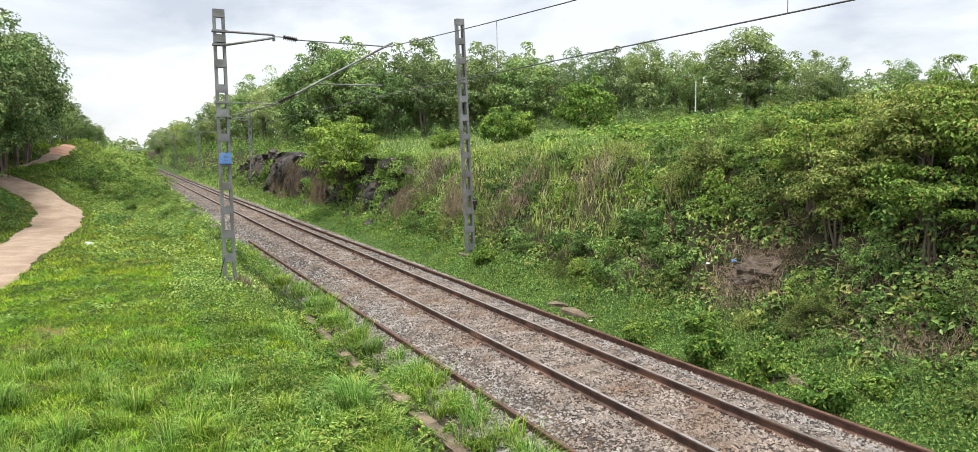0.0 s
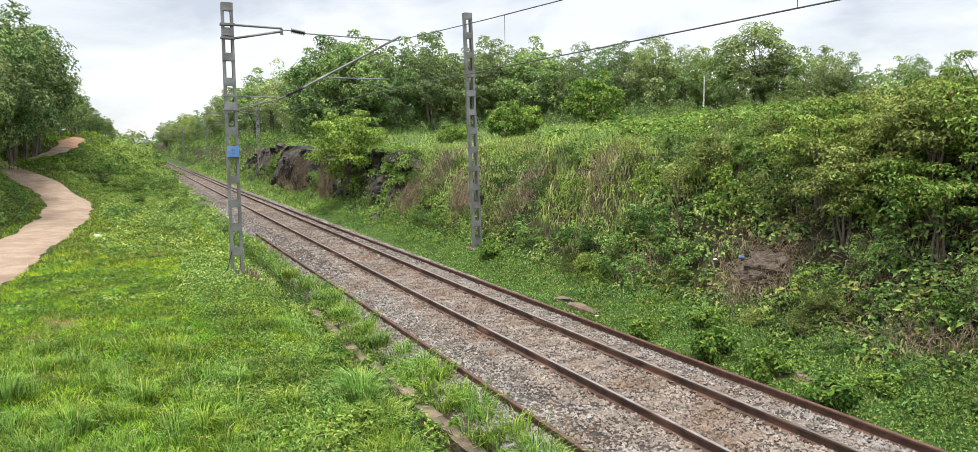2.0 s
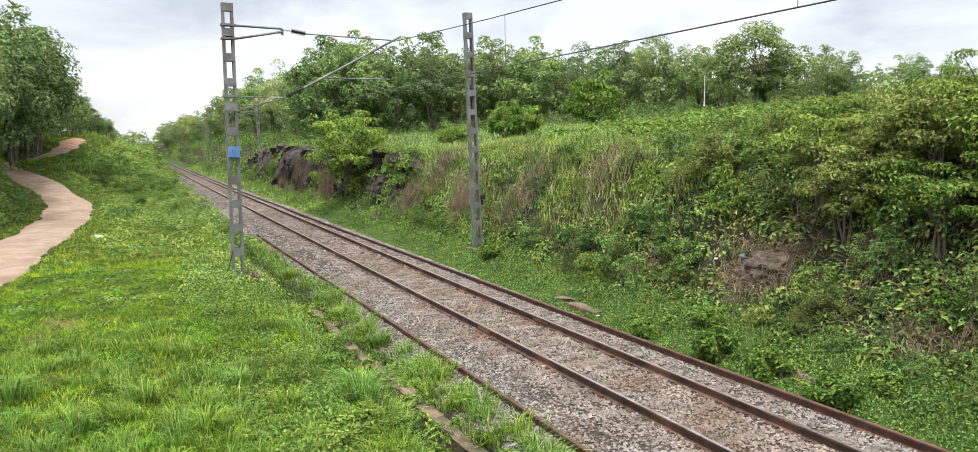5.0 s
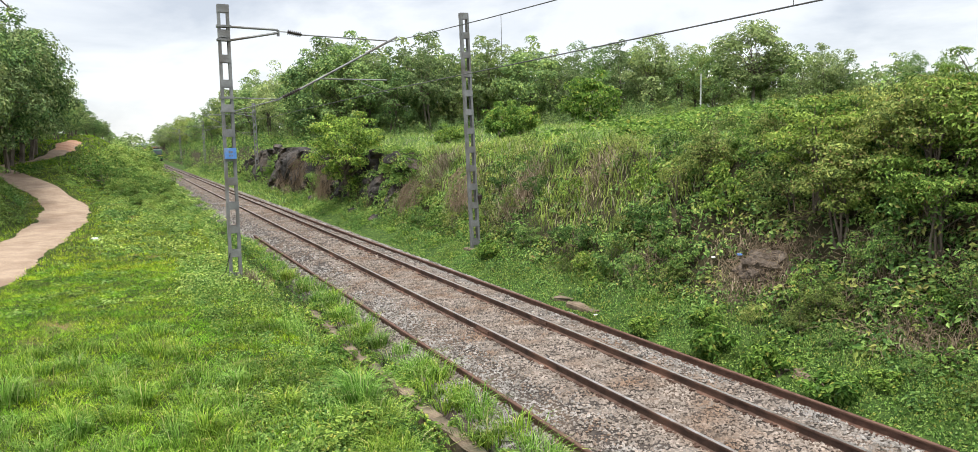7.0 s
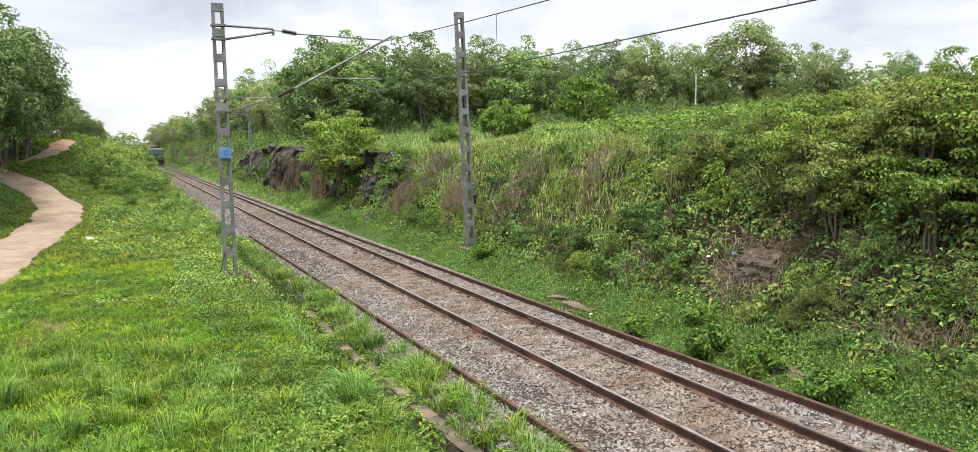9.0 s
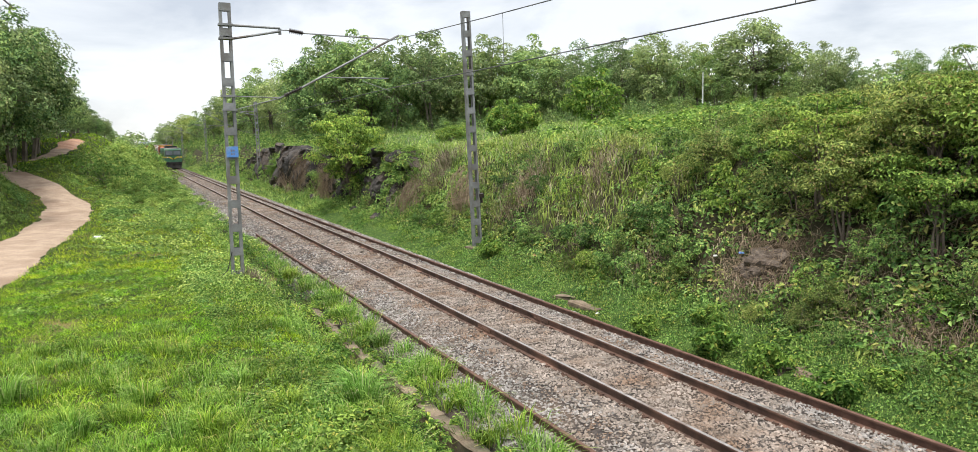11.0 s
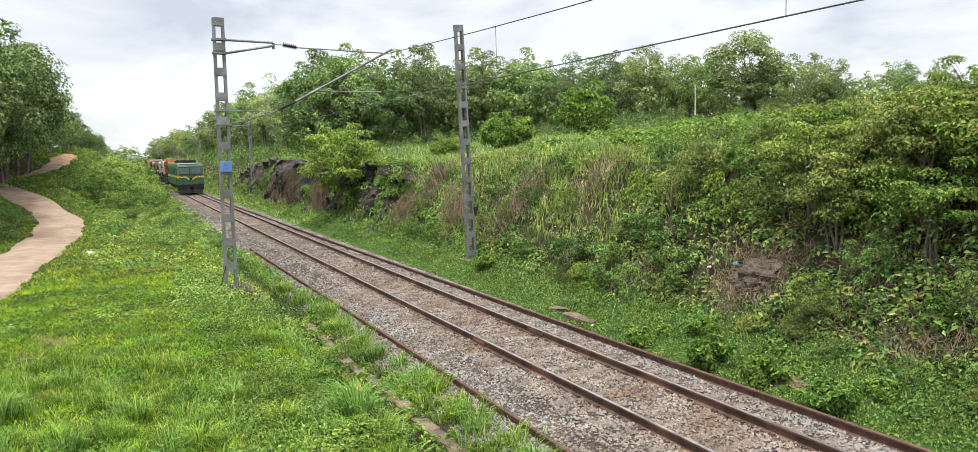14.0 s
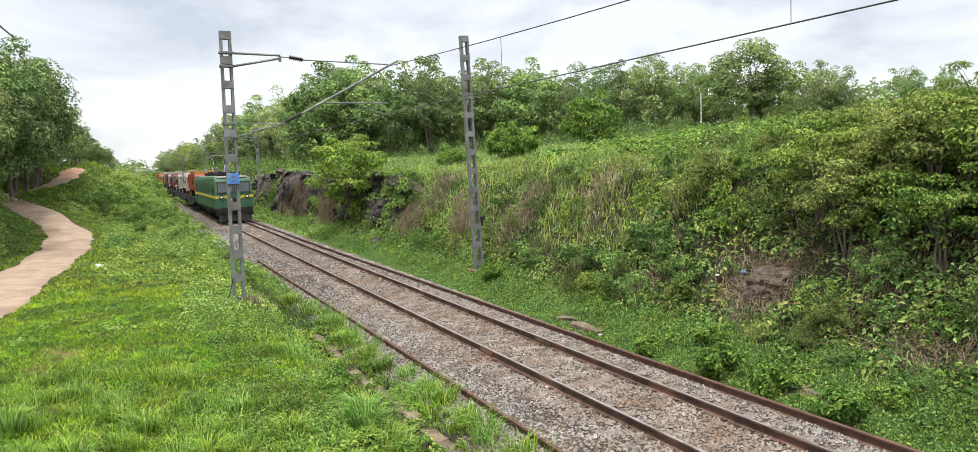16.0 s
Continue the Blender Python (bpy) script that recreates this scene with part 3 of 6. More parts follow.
def cantilever(m, s, reach):
    """Bracket on a mast: s is the side to which it reaches; reach the distance from mast to catenary."""
    def P(x, z):
        return (s * x, 0.0, z)
    k = (reach - 0.2) / 4.85
    bm = bmesh.new()
    rod(bm, P(0.16, 7.58), P(1.56 * k, 7.57), 0.035)
    rod(bm, P(0.16, 7.19), P(1.56 * k, 7.48), 0.035)
    box(bm, *sorted((s * (1.52 * k), s * (1.60 * k))), -0.02, 0.02, 7.38, 7.56)
    rod(bm, P(1.56 * k, 7.52), P(1.86 * k, 7.52), 0.016)
    part("bracket", bm, M_GALV, m)
    bm = bmesh.new()
    insulator(bm, P(1.84 * k, 7.52), P(2.26 * k, 7.46))
    part("insulator", bm, M_PORC, m, "dark ribbed porcelain insulator")
    bm = bmesh.new()
    rod(bm, P(2.22 * k, 7.46), P(5.0 * k, 7.42), 0.02)
    part("tie_rod", bm, M_GALV, m)
    bm = bmesh.new()
    rod(bm, P(0.16, 5.52), P(1.55 * k, 5.50), 0.014)
    rod(bm, P(0.16, 5.12), P(1.0 * k, 5.36), 0.014)
    rod(bm, P(1.0 * k, 5.36), P(1.55 * k, 5.50), 0.014)
    part("lower_bracket", bm, M_GALV, m)
    bm = bmesh.new()
    insulator(bm, P(1.62 * k, 5.56), P(2.16 * k, 5.82))
    part("insulator", bm, M_PORC, m, "dark ribbed porcelain insulator")
    bm = bmesh.new()
    rod(bm, P(1.50 * k, 5.50), P(1.64 * k, 5.57), 0.02)
    rod(bm, P(2.14 * k, 5.81), P(5.34 * k, 7.56), 0.034)
    part("bracket_tube", bm, M_GALV, m)
    bm = bmesh.new()
    rod(bm, P(2.80 * k, 6.15), P(4.95 * k, 6.17), 0.02)
    rod(bm, P(4.1 * k, 6.16), P(4.1 * k, 6.05), 0.012)
    rod(bm, P(4.1 * k, 6.06), P(5.0 * k, CONTACT - 0.18), 0.010)
    part("register_arm", bm, M_GALV, m)
    for z in (7.58, 7.19, 5.52, 5.12):
        part("clamp", box(bmesh.new(), -0.2, 0.2, -0.13, 0.13, z - 0.03, z + 0.03), M_GALV, m)


def masts():
    near = mast(pose(-5.05, MAST_Y, 0.18, 0, 0.9, 0), 8.2, "grey lattice mast with cantilever over the track and blue plate")
    cantilever(near, 1, 5.05)
    bm = bmesh.new()
    box(bm, -0.17, 0.17, -0.165, -0.135, 3.72, 4.04, 0.006)
    p = part("sign_plate", bm, M_SIGN, near, "faded blue enamel plate with pale unreadable marks")
    for x0, x1, z0, z1 in ((-0.05, 0.0, 3.89, 3.95), (0.02, 0.06, 3.90, 3.95), (-0.04, 0.0, 3.79, 3.84), (0.03, 0.06, 3.79, 3.84)):
        part("mark", box(bmesh.new(), x0, x1, -0.172, -0.167, z0, z1), M_GALV, p)
    wire = [(-0.15, -0.12, 0.9), (-0.30, -0.14, 0.35), (-0.62, -0.2, 0.06), (-0.9, -0.3, -0.02)]
    part_of("earth_wire", sheet("earth_wire", *tubes([(wire, [0.014] * 4)])), M_BLACKWIRE, near, "black earthing wire at the mast foot")
    other = mast(pose(4.33, 25.9, 0.0, 0, -1.5, 0), 9.05, "plain grey steel lattice mast standing in bank vegetation")
    bm = bmesh.new()
    box(bm, 0.16, 0.34, -0.16, 0.02, 1.95, 2.12, 0.02)
    rod(bm, (0.25, -0.07, 1.75), (0.25, -0.07, 1.97), 0.05)
    part("bracket", bm, M_PORC, other, "small dark bracket on the mast")
    far = mast(pose(5.0, 82.0, 0.1, 0, 0, 0), 8.6, "distant grey lattice mast with a cantilever beside the rocks")
    cantilever(far, -1, 5.0)
    for y in (140.0, 200.0):
        f = mast(pose(5.2, y, 0.3, 0, 0, 0), 8.4, "distant grey lattice mast with a cantilever beside woods")
        cantilever(f, -1, 5.2)


masts()


def wires():
    supports = (-35.0, MAST_Y, 82.0, 140.0, 200.0, 260.0)
    cat, con, drop = [], [], []
    for a, b in zip(supports, supports[1:]):
        sag = 0.75 if a > 0 else 0.81
        for i in range(17):
            u = i / 16
            y = a + (b - a) * u
            cat.append((0.0, y, CATENARY - sag * 4 * u * (1 - u)))
        for k in range(1, 7):
            u = 1 - (8.1 * k) / (b - a)
            y = a + (b - a) * u
            drop.append(([(0, y, CATENARY - sag * 4 * u * (1 - u)), (0, y, CONTACT - 0.07 * 4 * u * (1 - u))], (0.006, 0.006)))
    for a, b in zip(supports, supports[1:]):
        for i in range(9):
            u = i / 8
            con.append((0.0, a + (b - a) * u, CONTACT - 0.07 * 4 * u * (1 - u)))
    w = thing("overhead_wires", pose(0, 0, 0), "dark overhead catenary and contact wires with droppers", "overhead wires")
    part_of("catenary_wire", sheet("catenary_wire", *tubes([(cat, [0.012] * len(cat))])), M_WIRE, w)
    part_of("contact_wire", sheet("contact_wire", *tubes([(con, [0.012] * len(con))])), M_WIRE, w)
    for d in drop[:18]:
        part_of("dropper", sheet("dropper", *tubes([d], 4)), M_WIRE, w)


wires()

# ---- plants: shapes ----


def crown_clumps(g, n, rx, ry, z0, z1, hollow=0.55):
    """Centres of leaf clumps within an uneven egg between the heights z0 and z1."""
    d = units(n, g)
    r = hollow + (1 - hollow) * g.random(n) ** 0.6
    r *= 0.8 + 0.3 * wobble(d[:, 0] * 3, d[:, 1] * 3 + d[:, 2] * 2, 1.5, g.uniform(0, 9))
    c = d * r[:, None] * np.array([rx, ry, (z1 - z0) / 2])
    c[:, 2] += (z0 + z1) / 2
    return c


def plant(name, g, height, spread, base, clumps, per, clump_r, leaf, leaf_w, m_leaf, stem_r, label, category, stems=1, lift=0.2, bark=None, flat=0.72, hollow=0.55):
    """A woody plant, built at the origin: stems that fork towards clumps of leaves."""
    ob = thing(name, pose(0, 0, 0), label, category)
    c = crown_clumps(g, clumps, spread, spread, base, height, hollow)
    c[:, 2] = base + (c[:, 2] - c[:, 2].min()) / (c[:, 2].max() - c[:, 2].min()) * (height - clump_r - base) + 0.3 * clump_r
    c[:, :2] *= spread / np.abs(c[:, :2]).max()
    roots = [np.array([g.normal(0, 0.06 * spread), g.normal(0, 0.06 * spread), -0.15]) for _ in range(stems)]
    paths = []
    for r in roots:
        fork = r + np.array([g.normal(0, 0.1 * spread), g.normal(0, 0.1 * spread), base + 0.35 * (height - base)])
        knee = (r + fork) / 2 + g.normal(0, 0.05 * spread, 3)
        paths.append(([r, knee, fork], [stem_r, stem_r * 0.8, stem_r * 0.55]))
        for p in c[g.permutation(clumps)[:max(5, clumps // (3 * stems))]]:
            start = knee + (fork - knee) * g.random()
            paths.append(([start, (start + p) / 2 + g.normal(0, 0.06 * spread, 3) + (0, 0, 0.04 * height), p], [stem_r * 0.38, stem_r * 0.22, stem_r * 0.08]))
    part_of("trunk" if category == "tree" else "stem", sheet("stem", *tubes(paths, 5 if category == "tree" else 3)), bark or M_BARK, ob)
    k = (g.uniform(0.55, 1.0, clumps) * per).astype(int)
    centre = np.repeat(c, k, 0)
    n = len(centre)
    # leaves lie in pads round each clump, fewer of them below
    way = units(n, g, 0.35)
    off = way * np.array([1, 1, flat]) * (np.repeat(g.uniform(0.75, 1.45, clumps) * clump_r, k) * (0.70 + 0.34 * g.random(n)))[:, None]
    p = centre + off
    out = p - np.array([0, 0, base + 0.3 * (height - base)])
    out /= np.linalg.norm(out, axis=1)[:, None] + 1e-6
    d = way * 0.8 + out * 0.35 + np.array([0, 0, 0.15 + lift])
    s = g.uniform(0.7, 1.3, n)
    keep = p[:, 2] > 0.03
    p, d, s = p[keep], d[keep], s[keep]
    part_of("crown" if category == "tree" else "foliage", sheet("foliage", *leaves(p, None, leaf * s, leaf_w * s, g, face=d)), m_leaf, ob)
    return ob


def planted(proto, spots, group):
    """The prototype goes to the first spot, copies of it to the others; spots: x, y, z, scale, turn, stretch."""
    tagged(proto, group=group)
    places = [pose(x, y, z, 0, 0, a) @ Matrix.Diagonal((s, s, s * k, 1)) for x, y, z, s, a, k in spots]
    for m in places[1:]:
        copy_thing(proto, m)
    proto.matrix_basis = places[0]


def deal(protos, spots, group, g):
    """Deals the spots out among the prototypes."""
    order = g.permutation(len(spots))
    for k, p in enumerate(protos):
        planted(p, [spots[i] for i in order[k::len(protos)]], group)


# ---- trees ----
# the belt behind the high bank: x, y, top
BELT = ((8.0, 380, 12.0), (8.4, 300, 11.6), (9.6, 230, 12.2), (14.8, 200, 15.5), (16.2, 150, 16.5), (17.0, 110, 15.6), (16.1, 95, 16.6), (18.7, 90, 15.8), (23.3, 85, 15.0), (28.2, 85, 15.6), (30.9, 80, 15.2),
        (35.7, 75, 14.0), (38.0, 72, 13.0), (41.7, 70, 13.8), (45.7, 65, 14.6), (49.2, 64, 12.2), (60.8, 58, 12.4), (62.0, 55, 11.8), (64.1, 52, 10.2), (63.5, 45, 10.4), (64.4, 40, 10.6))


def tree_belt():
    g = np.random.default_rng(21)
    protos, cheap = [], []
    labels = ("tall slender green tree in the wood belt", "yellowish-green tree in the wood belt", "grey-green open-crowned tree in the wood belt", "full green tree in the wood belt", "dark green full-crowned tree in the wood belt")
    for k in range(5):
        mat = (L_TREE, L_YELLOW, L_TREE, L_DARK, L_DARK)[k]
        protos.append(plant("tree", g, 9.0, 2.2 + 0.25 * k, 1.3 + 0.5 * (k % 3), 58, 140, 0.66, 0.21, 0.128, mat, 0.11, labels[k], "tree", stems=2, hollow=0.3))
    for k in range(2):
        cheap.append(plant("tree", g, 9.0, 2.8, 0.5, 46, 34, 0.6, 0.42, 0.21, (L_TREE, L_DARK)[k], 0.16, labels[(0, 4)[k]], "tree"))
    bx = np.array(BELT)
    along = np.concatenate([[0], np.cumsum(np.hypot(*np.diff(bx[:, :2], axis=0).T))])
    for row, (back, gap) in enumerate(((0, 2.9), (6, 3.4), (13, 4.6))):
        s, spots = 0.0, []
        while s < along[-1]:
            x, y, top = (np.interp(s, along, bx[:, j]) for j in range(3))
            far = y > 110
            x, y = x + back * 0.6 + g.normal(0, 0.8), y + back * 0.8 + g.normal(0, 1.3)
            z = on_land(x, y, -0.1)
            h = (top + 1.5 + back * 0.05) * g.uniform(0.87, 1.05) - z
            w = g.uniform(0.85, 1.2)
            spots.append((x, y, z, h / 9.0 * w, g.uniform(0, 360), 1 / w))
            s += gap * (1 + 2.2 * far) * g.uniform(0.7, 1.3)
        deal(cheap[row - 1:row] if row else protos, spots, "trees of the wood belt", g)
    big = plant("tree", g, 9.4, 3.5, 2.4, 84, 150, 0.70, 0.24, 0.135, L_TREE, 0.17, "large spreading tree standing above the wood belt", "tree")
    planted(big, [(53.9, 60.0, on_land(53.9, 60.0, -0.1), 1.28 * (16.4 - on_land(53.9, 60)) / 9.4, 40, 0.79)], "trees of the wood belt")
    light = plant("tree", g, 9.0, 2.2, 3.6, 44, 70, 0.50, 0.18, 0.085, L_YELLOW, 0.13, "thin-crowned yellowish tree standing above the wood belt", "tree")
    planted(light, [(x, y, on_land(x, y, -0.1), (top - on_land(x, y)) / 9.0, 70 * y, 1.0) for x, y, top in ((45.5, 66.0, 15.2), (47.5, 64.0, 14.3), (17.5, 96.0, 17.4), (57.0, 58.5, 13.6), (38.0, 75.0, 14.2))], "trees of the wood belt")


tree_belt()


def path_trees():
    g = np.random.default_rng(22)
    protos = [plant("tree", g, 9.6, 2.6, 1.9, 64, 190, 0.74, 0.20, 0.130, m, 0.16, "dense dark green tree beside the earth path", "tree", hollow=0.3) for m in (L_DARK, L_DARK, L_TREE)]
    cheap = [plant("tree", g, 9.0, 2.8, 0.4, 46, 34, 0.62, 0.44, 0.21, L_DARK, 0.2, "dense dark green tree beside the earth path", "tree")]
    for row, x0, gap in ((0, -15.2, 3.1), (1, -19.0, 3.8)):
        y, spots = 40.0 + row * 1.5, []
        while y < 215:
            x = x0 + g.normal(0, 0.6) + 0.022 * max(0, y - 60) - 1.3 * (1 - float(step(48, 64, y)))
            z = on_land(x, y, -0.1)
            top = float(np.interp(y, (44, 60, 68, 84, 100, 116, 150, 210), (11.0, 12.6, 12.9, 12.3, 11.4, 10.7, 10.0, 9.2))) + 0.6 * row
            h = (top - z) * g.uniform(1.07, 1.27) / 9.6
            wide = g.uniform(0.88, 1.08) + 0.35 * float(step(80, 120, y))
            spots.append((x, y, z, h * wide, g.uniform(0, 360), 1 / wide))
            y += gap * g.uniform(0.8, 1.25) * (1 + 1.0 * (y > 85))
        deal(cheap if row else protos, spots, "trees along the path", g)


path_trees()

# ---- shrubs ----
SHRUB_SIZE = 2.0


def unit(v):
    return v / (np.linalg.norm(v, axis=1)[:, None] + 1e-9)


def heap(g, x, y, z, rad, high, count):
    """Points of a leafy heap on the ground."""
    d = units(count, g)
    d[:, 2] = np.abs(d[:, 2])
    lump = 0.75 + 0.4 * wobble(d[:, 0] * 2 + x, d[:, 1] * 2 + d[:, 2] * 2 + y, 1.7, 1.0)
    r = lump * (0.7 + 0.38 * g.random(count))
    return np.stack([x + d[:, 0] * r * rad, y + d[:, 1] * r * rad, z + d[:, 2] * r * high, d[:, 0] / rad, d[:, 1] / rad, d[:, 2] / high + 0.45 / rad], 1)


def bank_shrubs():
    g = np.random.default_rng(23)
    kinds = []
    for mat, lf, lw, cl, per, lab in ((L_SHRUB, 0.117, 0.066, 34, 60, "dark green leafy shrub on the railway bank"), (L_OLIVE, 0.101, 0.048, 38, 60, "olive-green feathery shrub on the railway bank"),
                                      (L_BRIGHT, 0.117, 0.070, 34, 60, "bright green broad-leaved shrub on the railway bank"), (L_SHRUB, 0.125, 0.078, 34, 67, "dark green creeper-hung shrub on the bank"),
                                      (L_OLIVE, 0.117, 0.047, 28, 61, "loose olive-green shrub with bare twigs"), (L_HERB, 0.117, 0.070, 32, 67, "fresh green bushy shrub on the bank")):
        kinds.append(plant("shrub", g, SHRUB_SIZE, 1.0, 0.1, cl, per, 0.21, lf, lw, mat, 0.03, lab, "shrub", stems=4))
    spots = []
    y = 2.0
    while y < 40:
        x = 4.9 + g.uniform(0, 0.6)
        while x < 11.5:
            near = 1 - float(step(13, 22, y))
            if (x < 8.6 or y < 22) and not (x > 7.5 and y > 30) and not (x > 6.5 and g.random() < 0.45 * float(step(16, 20, y))):
                if 6.0 < x < 8.6 and 7.5 < y < 14.0 and g.random() < 0.5:
                    x += 1.0
                    continue
                if 4.9 < x < 6.7 and 11.0 < y < 14.4:
                    x += 0.9
                    continue
                tall = 0.50 + 0.22 * near * float(step(5.4, 7.5, x)) + 0.08 * near
                spots.append((x + g.normal(0, 0.2), y + g.normal(0, 0.25), on_land(x, y, -0.1), tall * g.uniform(0.62, 1.25), g.uniform(0, 360), g.uniform(0.8, 1.15)))
            x += 1.2 * g.uniform(0.8, 1.2)
        y += 1.16 * g.uniform(0.85, 1.15) * (1 + 0.4 * (y > 24))
    # at the foot of the slope, close to the spare rail
    foot_spots = []
    for x, y, s in ((4.3, 9.6, 0.34), (4.2, 7.8, 0.30), (4.5, 6.6, 0.5), (4.0, 6.4, 0.34), (4.4, 5.6, 0.5), (4.1, 4.9, 0.4), (4.6, 10.6, 0.42), (4.5, 11.8, 0.3), (4.7, 4.2, 0.55), (4.5, 16.0, 0.3), (4.4, 19.5, 0.3)):
        foot_spots.append((x, y, on_land(x, y, -0.05), s, 77 * y, 0.9))
    # low growth that covers the slope
    P = []
    for k in range(640):
        y = 3 + 38 * g.random() ** 1.5
        x = g.uniform(4.6, 10.5)
        if 5.2 < x < 6.4 and 11.8 < y < 13.9:
            x += 2.0
        P.append(heap(g, x, y, on_land(x, y, -0.03), g.uniform(0.35, 0.75), g.uniform(0.2, 0.6), 70))
    for k in range(330):
        x, y = g.uniform(5.6, 12.0), g.uniform(4, 19)
        if x < 6.6 and 11.0 < y < 14.4:
            x += 1.5
        P.append(heap(g, x, y, on_land(x, y, -0.03), g.uniform(0.45, 0.85), g.uniform(0.3, 0.7), 68))
    for Q, mat, lab in ((P[:300] + P[700:], L_SHRUB, "low dark green creepers covering the bank slope"), (P[300:430], L_HERB, "fresh green creepers covering the bank slope"), (P[430:700], L_OLIVE, "olive-green low growth covering the bank slope")):
        Q = np.concatenate(Q)
        n = len(Q)
        s = g.uniform(0.08, 0.17, n)
        tagged(part_of("scrub", sheet("scrub", *leaves(Q[:, :3], None, s, s * 0.55, g, face=unit(Q[:, 3:]))), mat), lab, "scrub", kind="stuff")
    # a few on the plateau
    for _ in range(22):
        x, y = g.uniform(12, 46), g.uniform(26, 62)
        spots.append((x, y, on_land(x, y, -0.15), g.uniform(0.35, 0.8), g.uniform(0, 360), g.uniform(0.7, 1.0)))
    for x, y, s in ((5.1, 10.4, 0.5), (5.5, 6.9, 0.6), (5.9, 7.8, 0.6), (6.0, 9.9, 0.6), (5.2, 15.2, 0.42), (5.4, 18.0, 0.42)):
        foot_spots.append((x, y, on_land(x, y, -0.05), s, 131 * y, 0.95))
    foot = [plant("shrub", g, SHRUB_SIZE, 1.0, 0.1, 40, 76, 0.22, 0.085, 0.045, mat, 0.03, lab, "shrub", stems=4, hollow=0.3)
            for mat, lab in ((L_SHRUB, "dark small-leaved shrub at the foot of the bank"), (L_OLIVE, "olive small-leaved shrub at the foot of the bank"))]
    deal(foot, foot_spots, "shrubs at the foot of the bank", g)
    deal(kinds, spots, "shrubs on the bank", g)
    # bushes set apart from the rest
    fern = plant("shrub", g, 3.6, 1.5, 0.2, 60, 70, 0.29, 0.22, 0.11, L_BRIGHT, 0.06, "tall bright green feathery bush on the high bank", "shrub", stems=3)
    planted(fern, [(20.9, 42.0, on_land(20.9, 42, -0.1), 1.15, 0, 1.06), (14.1, 42.0, on_land(14.1, 42, -0.1), 0.86, 80, 0.9), (15.9, 43.0, on_land(15.9, 43, -0.1), 0.80, 150, 0.95), (12.0, 46.0, on_land(12, 46, -0.1), 0.6, 200, 0.8)], "bushes on the high bank")
    front = plant("tree", g, 5.4, 2.3, 0.5, 90, 150, 0.46, 0.165, 0.085, L_BRIGHT, 0.09, "small bright green tree with spreading tiers before dark rocks", "tree", stems=2, flat=0.38, hollow=0.3)
    planted(front, [(5.0, 46.0, on_land(5.0, 46.0, -0.1), 1.0, 30, 1.05), (6.6, 40.3, on_land(6.6, 40.3, -0.1), 0.40, 140, 0.9), (5.0, 72.0, on_land(5.0, 72, -0.1), 0.42, 200, 1.0)], "small trees by the rocks")
    bank_tree = [plant("tree", g, 3.4, 1.45, 1.25, 54, 150, 0.34, 0.095, 0.050, m, 0.045, lab, "tree", stems=5, flat=0.34, hollow=0.25)
                 for m, lab in ((L_OLIVE, "small olive-green tree with several thin stems on the bank"), (L_FEATHER, "small feathery yellow-green tree with thin stems on the bank"))]
    deal(bank_tree, [(x, y, on_land(x, y, -0.1), (top - on_land(x, y, -0.1)) / 3.4, 61 * y + 40 * x, 1.0) for x, y, top in (
        (7.1, 12.3, 5.2), (7.5, 10.7, 5.35), (7.2, 9.6, 5.55), (7.4, 8.5, 5.8), (7.0, 7.6, 5.7), (8.7, 12.9, 5.3), (9.1, 11.3, 5.5), (9.0, 9.6, 6.1), (9.2, 8.3, 6.1), (8.3, 14.6, 5.0), (6.5, 11.2, 4.3), (10.6, 12.0, 5.8), (10.8, 14.2, 5.5), (7.6, 16.6, 4.5), (6.4, 8.9, 4.2))], "small trees on the bank", g)
    mim = plant("shrub", g, 0.62, 0.42, 0.05, 26, 50, 0.09, 0.11, 0.05, L_BRIGHT, 0.012, "small bright feathery bush beside the spare rail", "shrub", stems=3)
    planted(mim, [(2.95, 11.35, on_land(2.95, 11.35, -0.03), 1.12, 0, 1.05), (4.0, 24.0, on_land(4.0, 24, -0.03), 1.1, 90, 0.9)], "low bushes on the verge")
    low = plant("shrub", g, 0.55, 0.45, 0.03, 26, 64, 0.10, 0.095, 0.048, L_BRIGHT, 0.012, "low leafy bush beside the spare rail", "shrub", stems=3)
    planted(low, [(2.95, 10.05, on_land(2.95, 10.05, -0.03), 0.95, 20, 1.25), (2.95, 8.4, on_land(2.95, 8.4, -0.03), 1.15, 200, 0.9), (2.9, 13.6, on_land(2.9, 13.6, -0.03), 0.85, 100, 1.0), (3.7, 8.0, on_land(3.7, 8, -0.03), 0.8, 60, 0.7),
                  (3.9, 12.6, on_land(3.9, 12.6, -0.03), 0.8, 150, 0.9), (-4.4, 14.6, on_land(-4.4, 14.6, -0.03), 0.9, 10, 0.9), (-5.15, 9.75, on_land(-5.15, 9.75, -0.03), 0.95, 120, 0.7), (-5.55, 9.55, on_land(-5.55, 9.55, -0.03), 0.8, 250, 0.7), (-4.75, 9.7, on_land(-4.75, 9.7, -0.03), 0.7, 20, 0.8), (-4.8, 13.2, on_land(-4.8, 13.2, -0.03), 0.7, 310, 0.8)], "low bushes on the verge")


bank_shrubs()


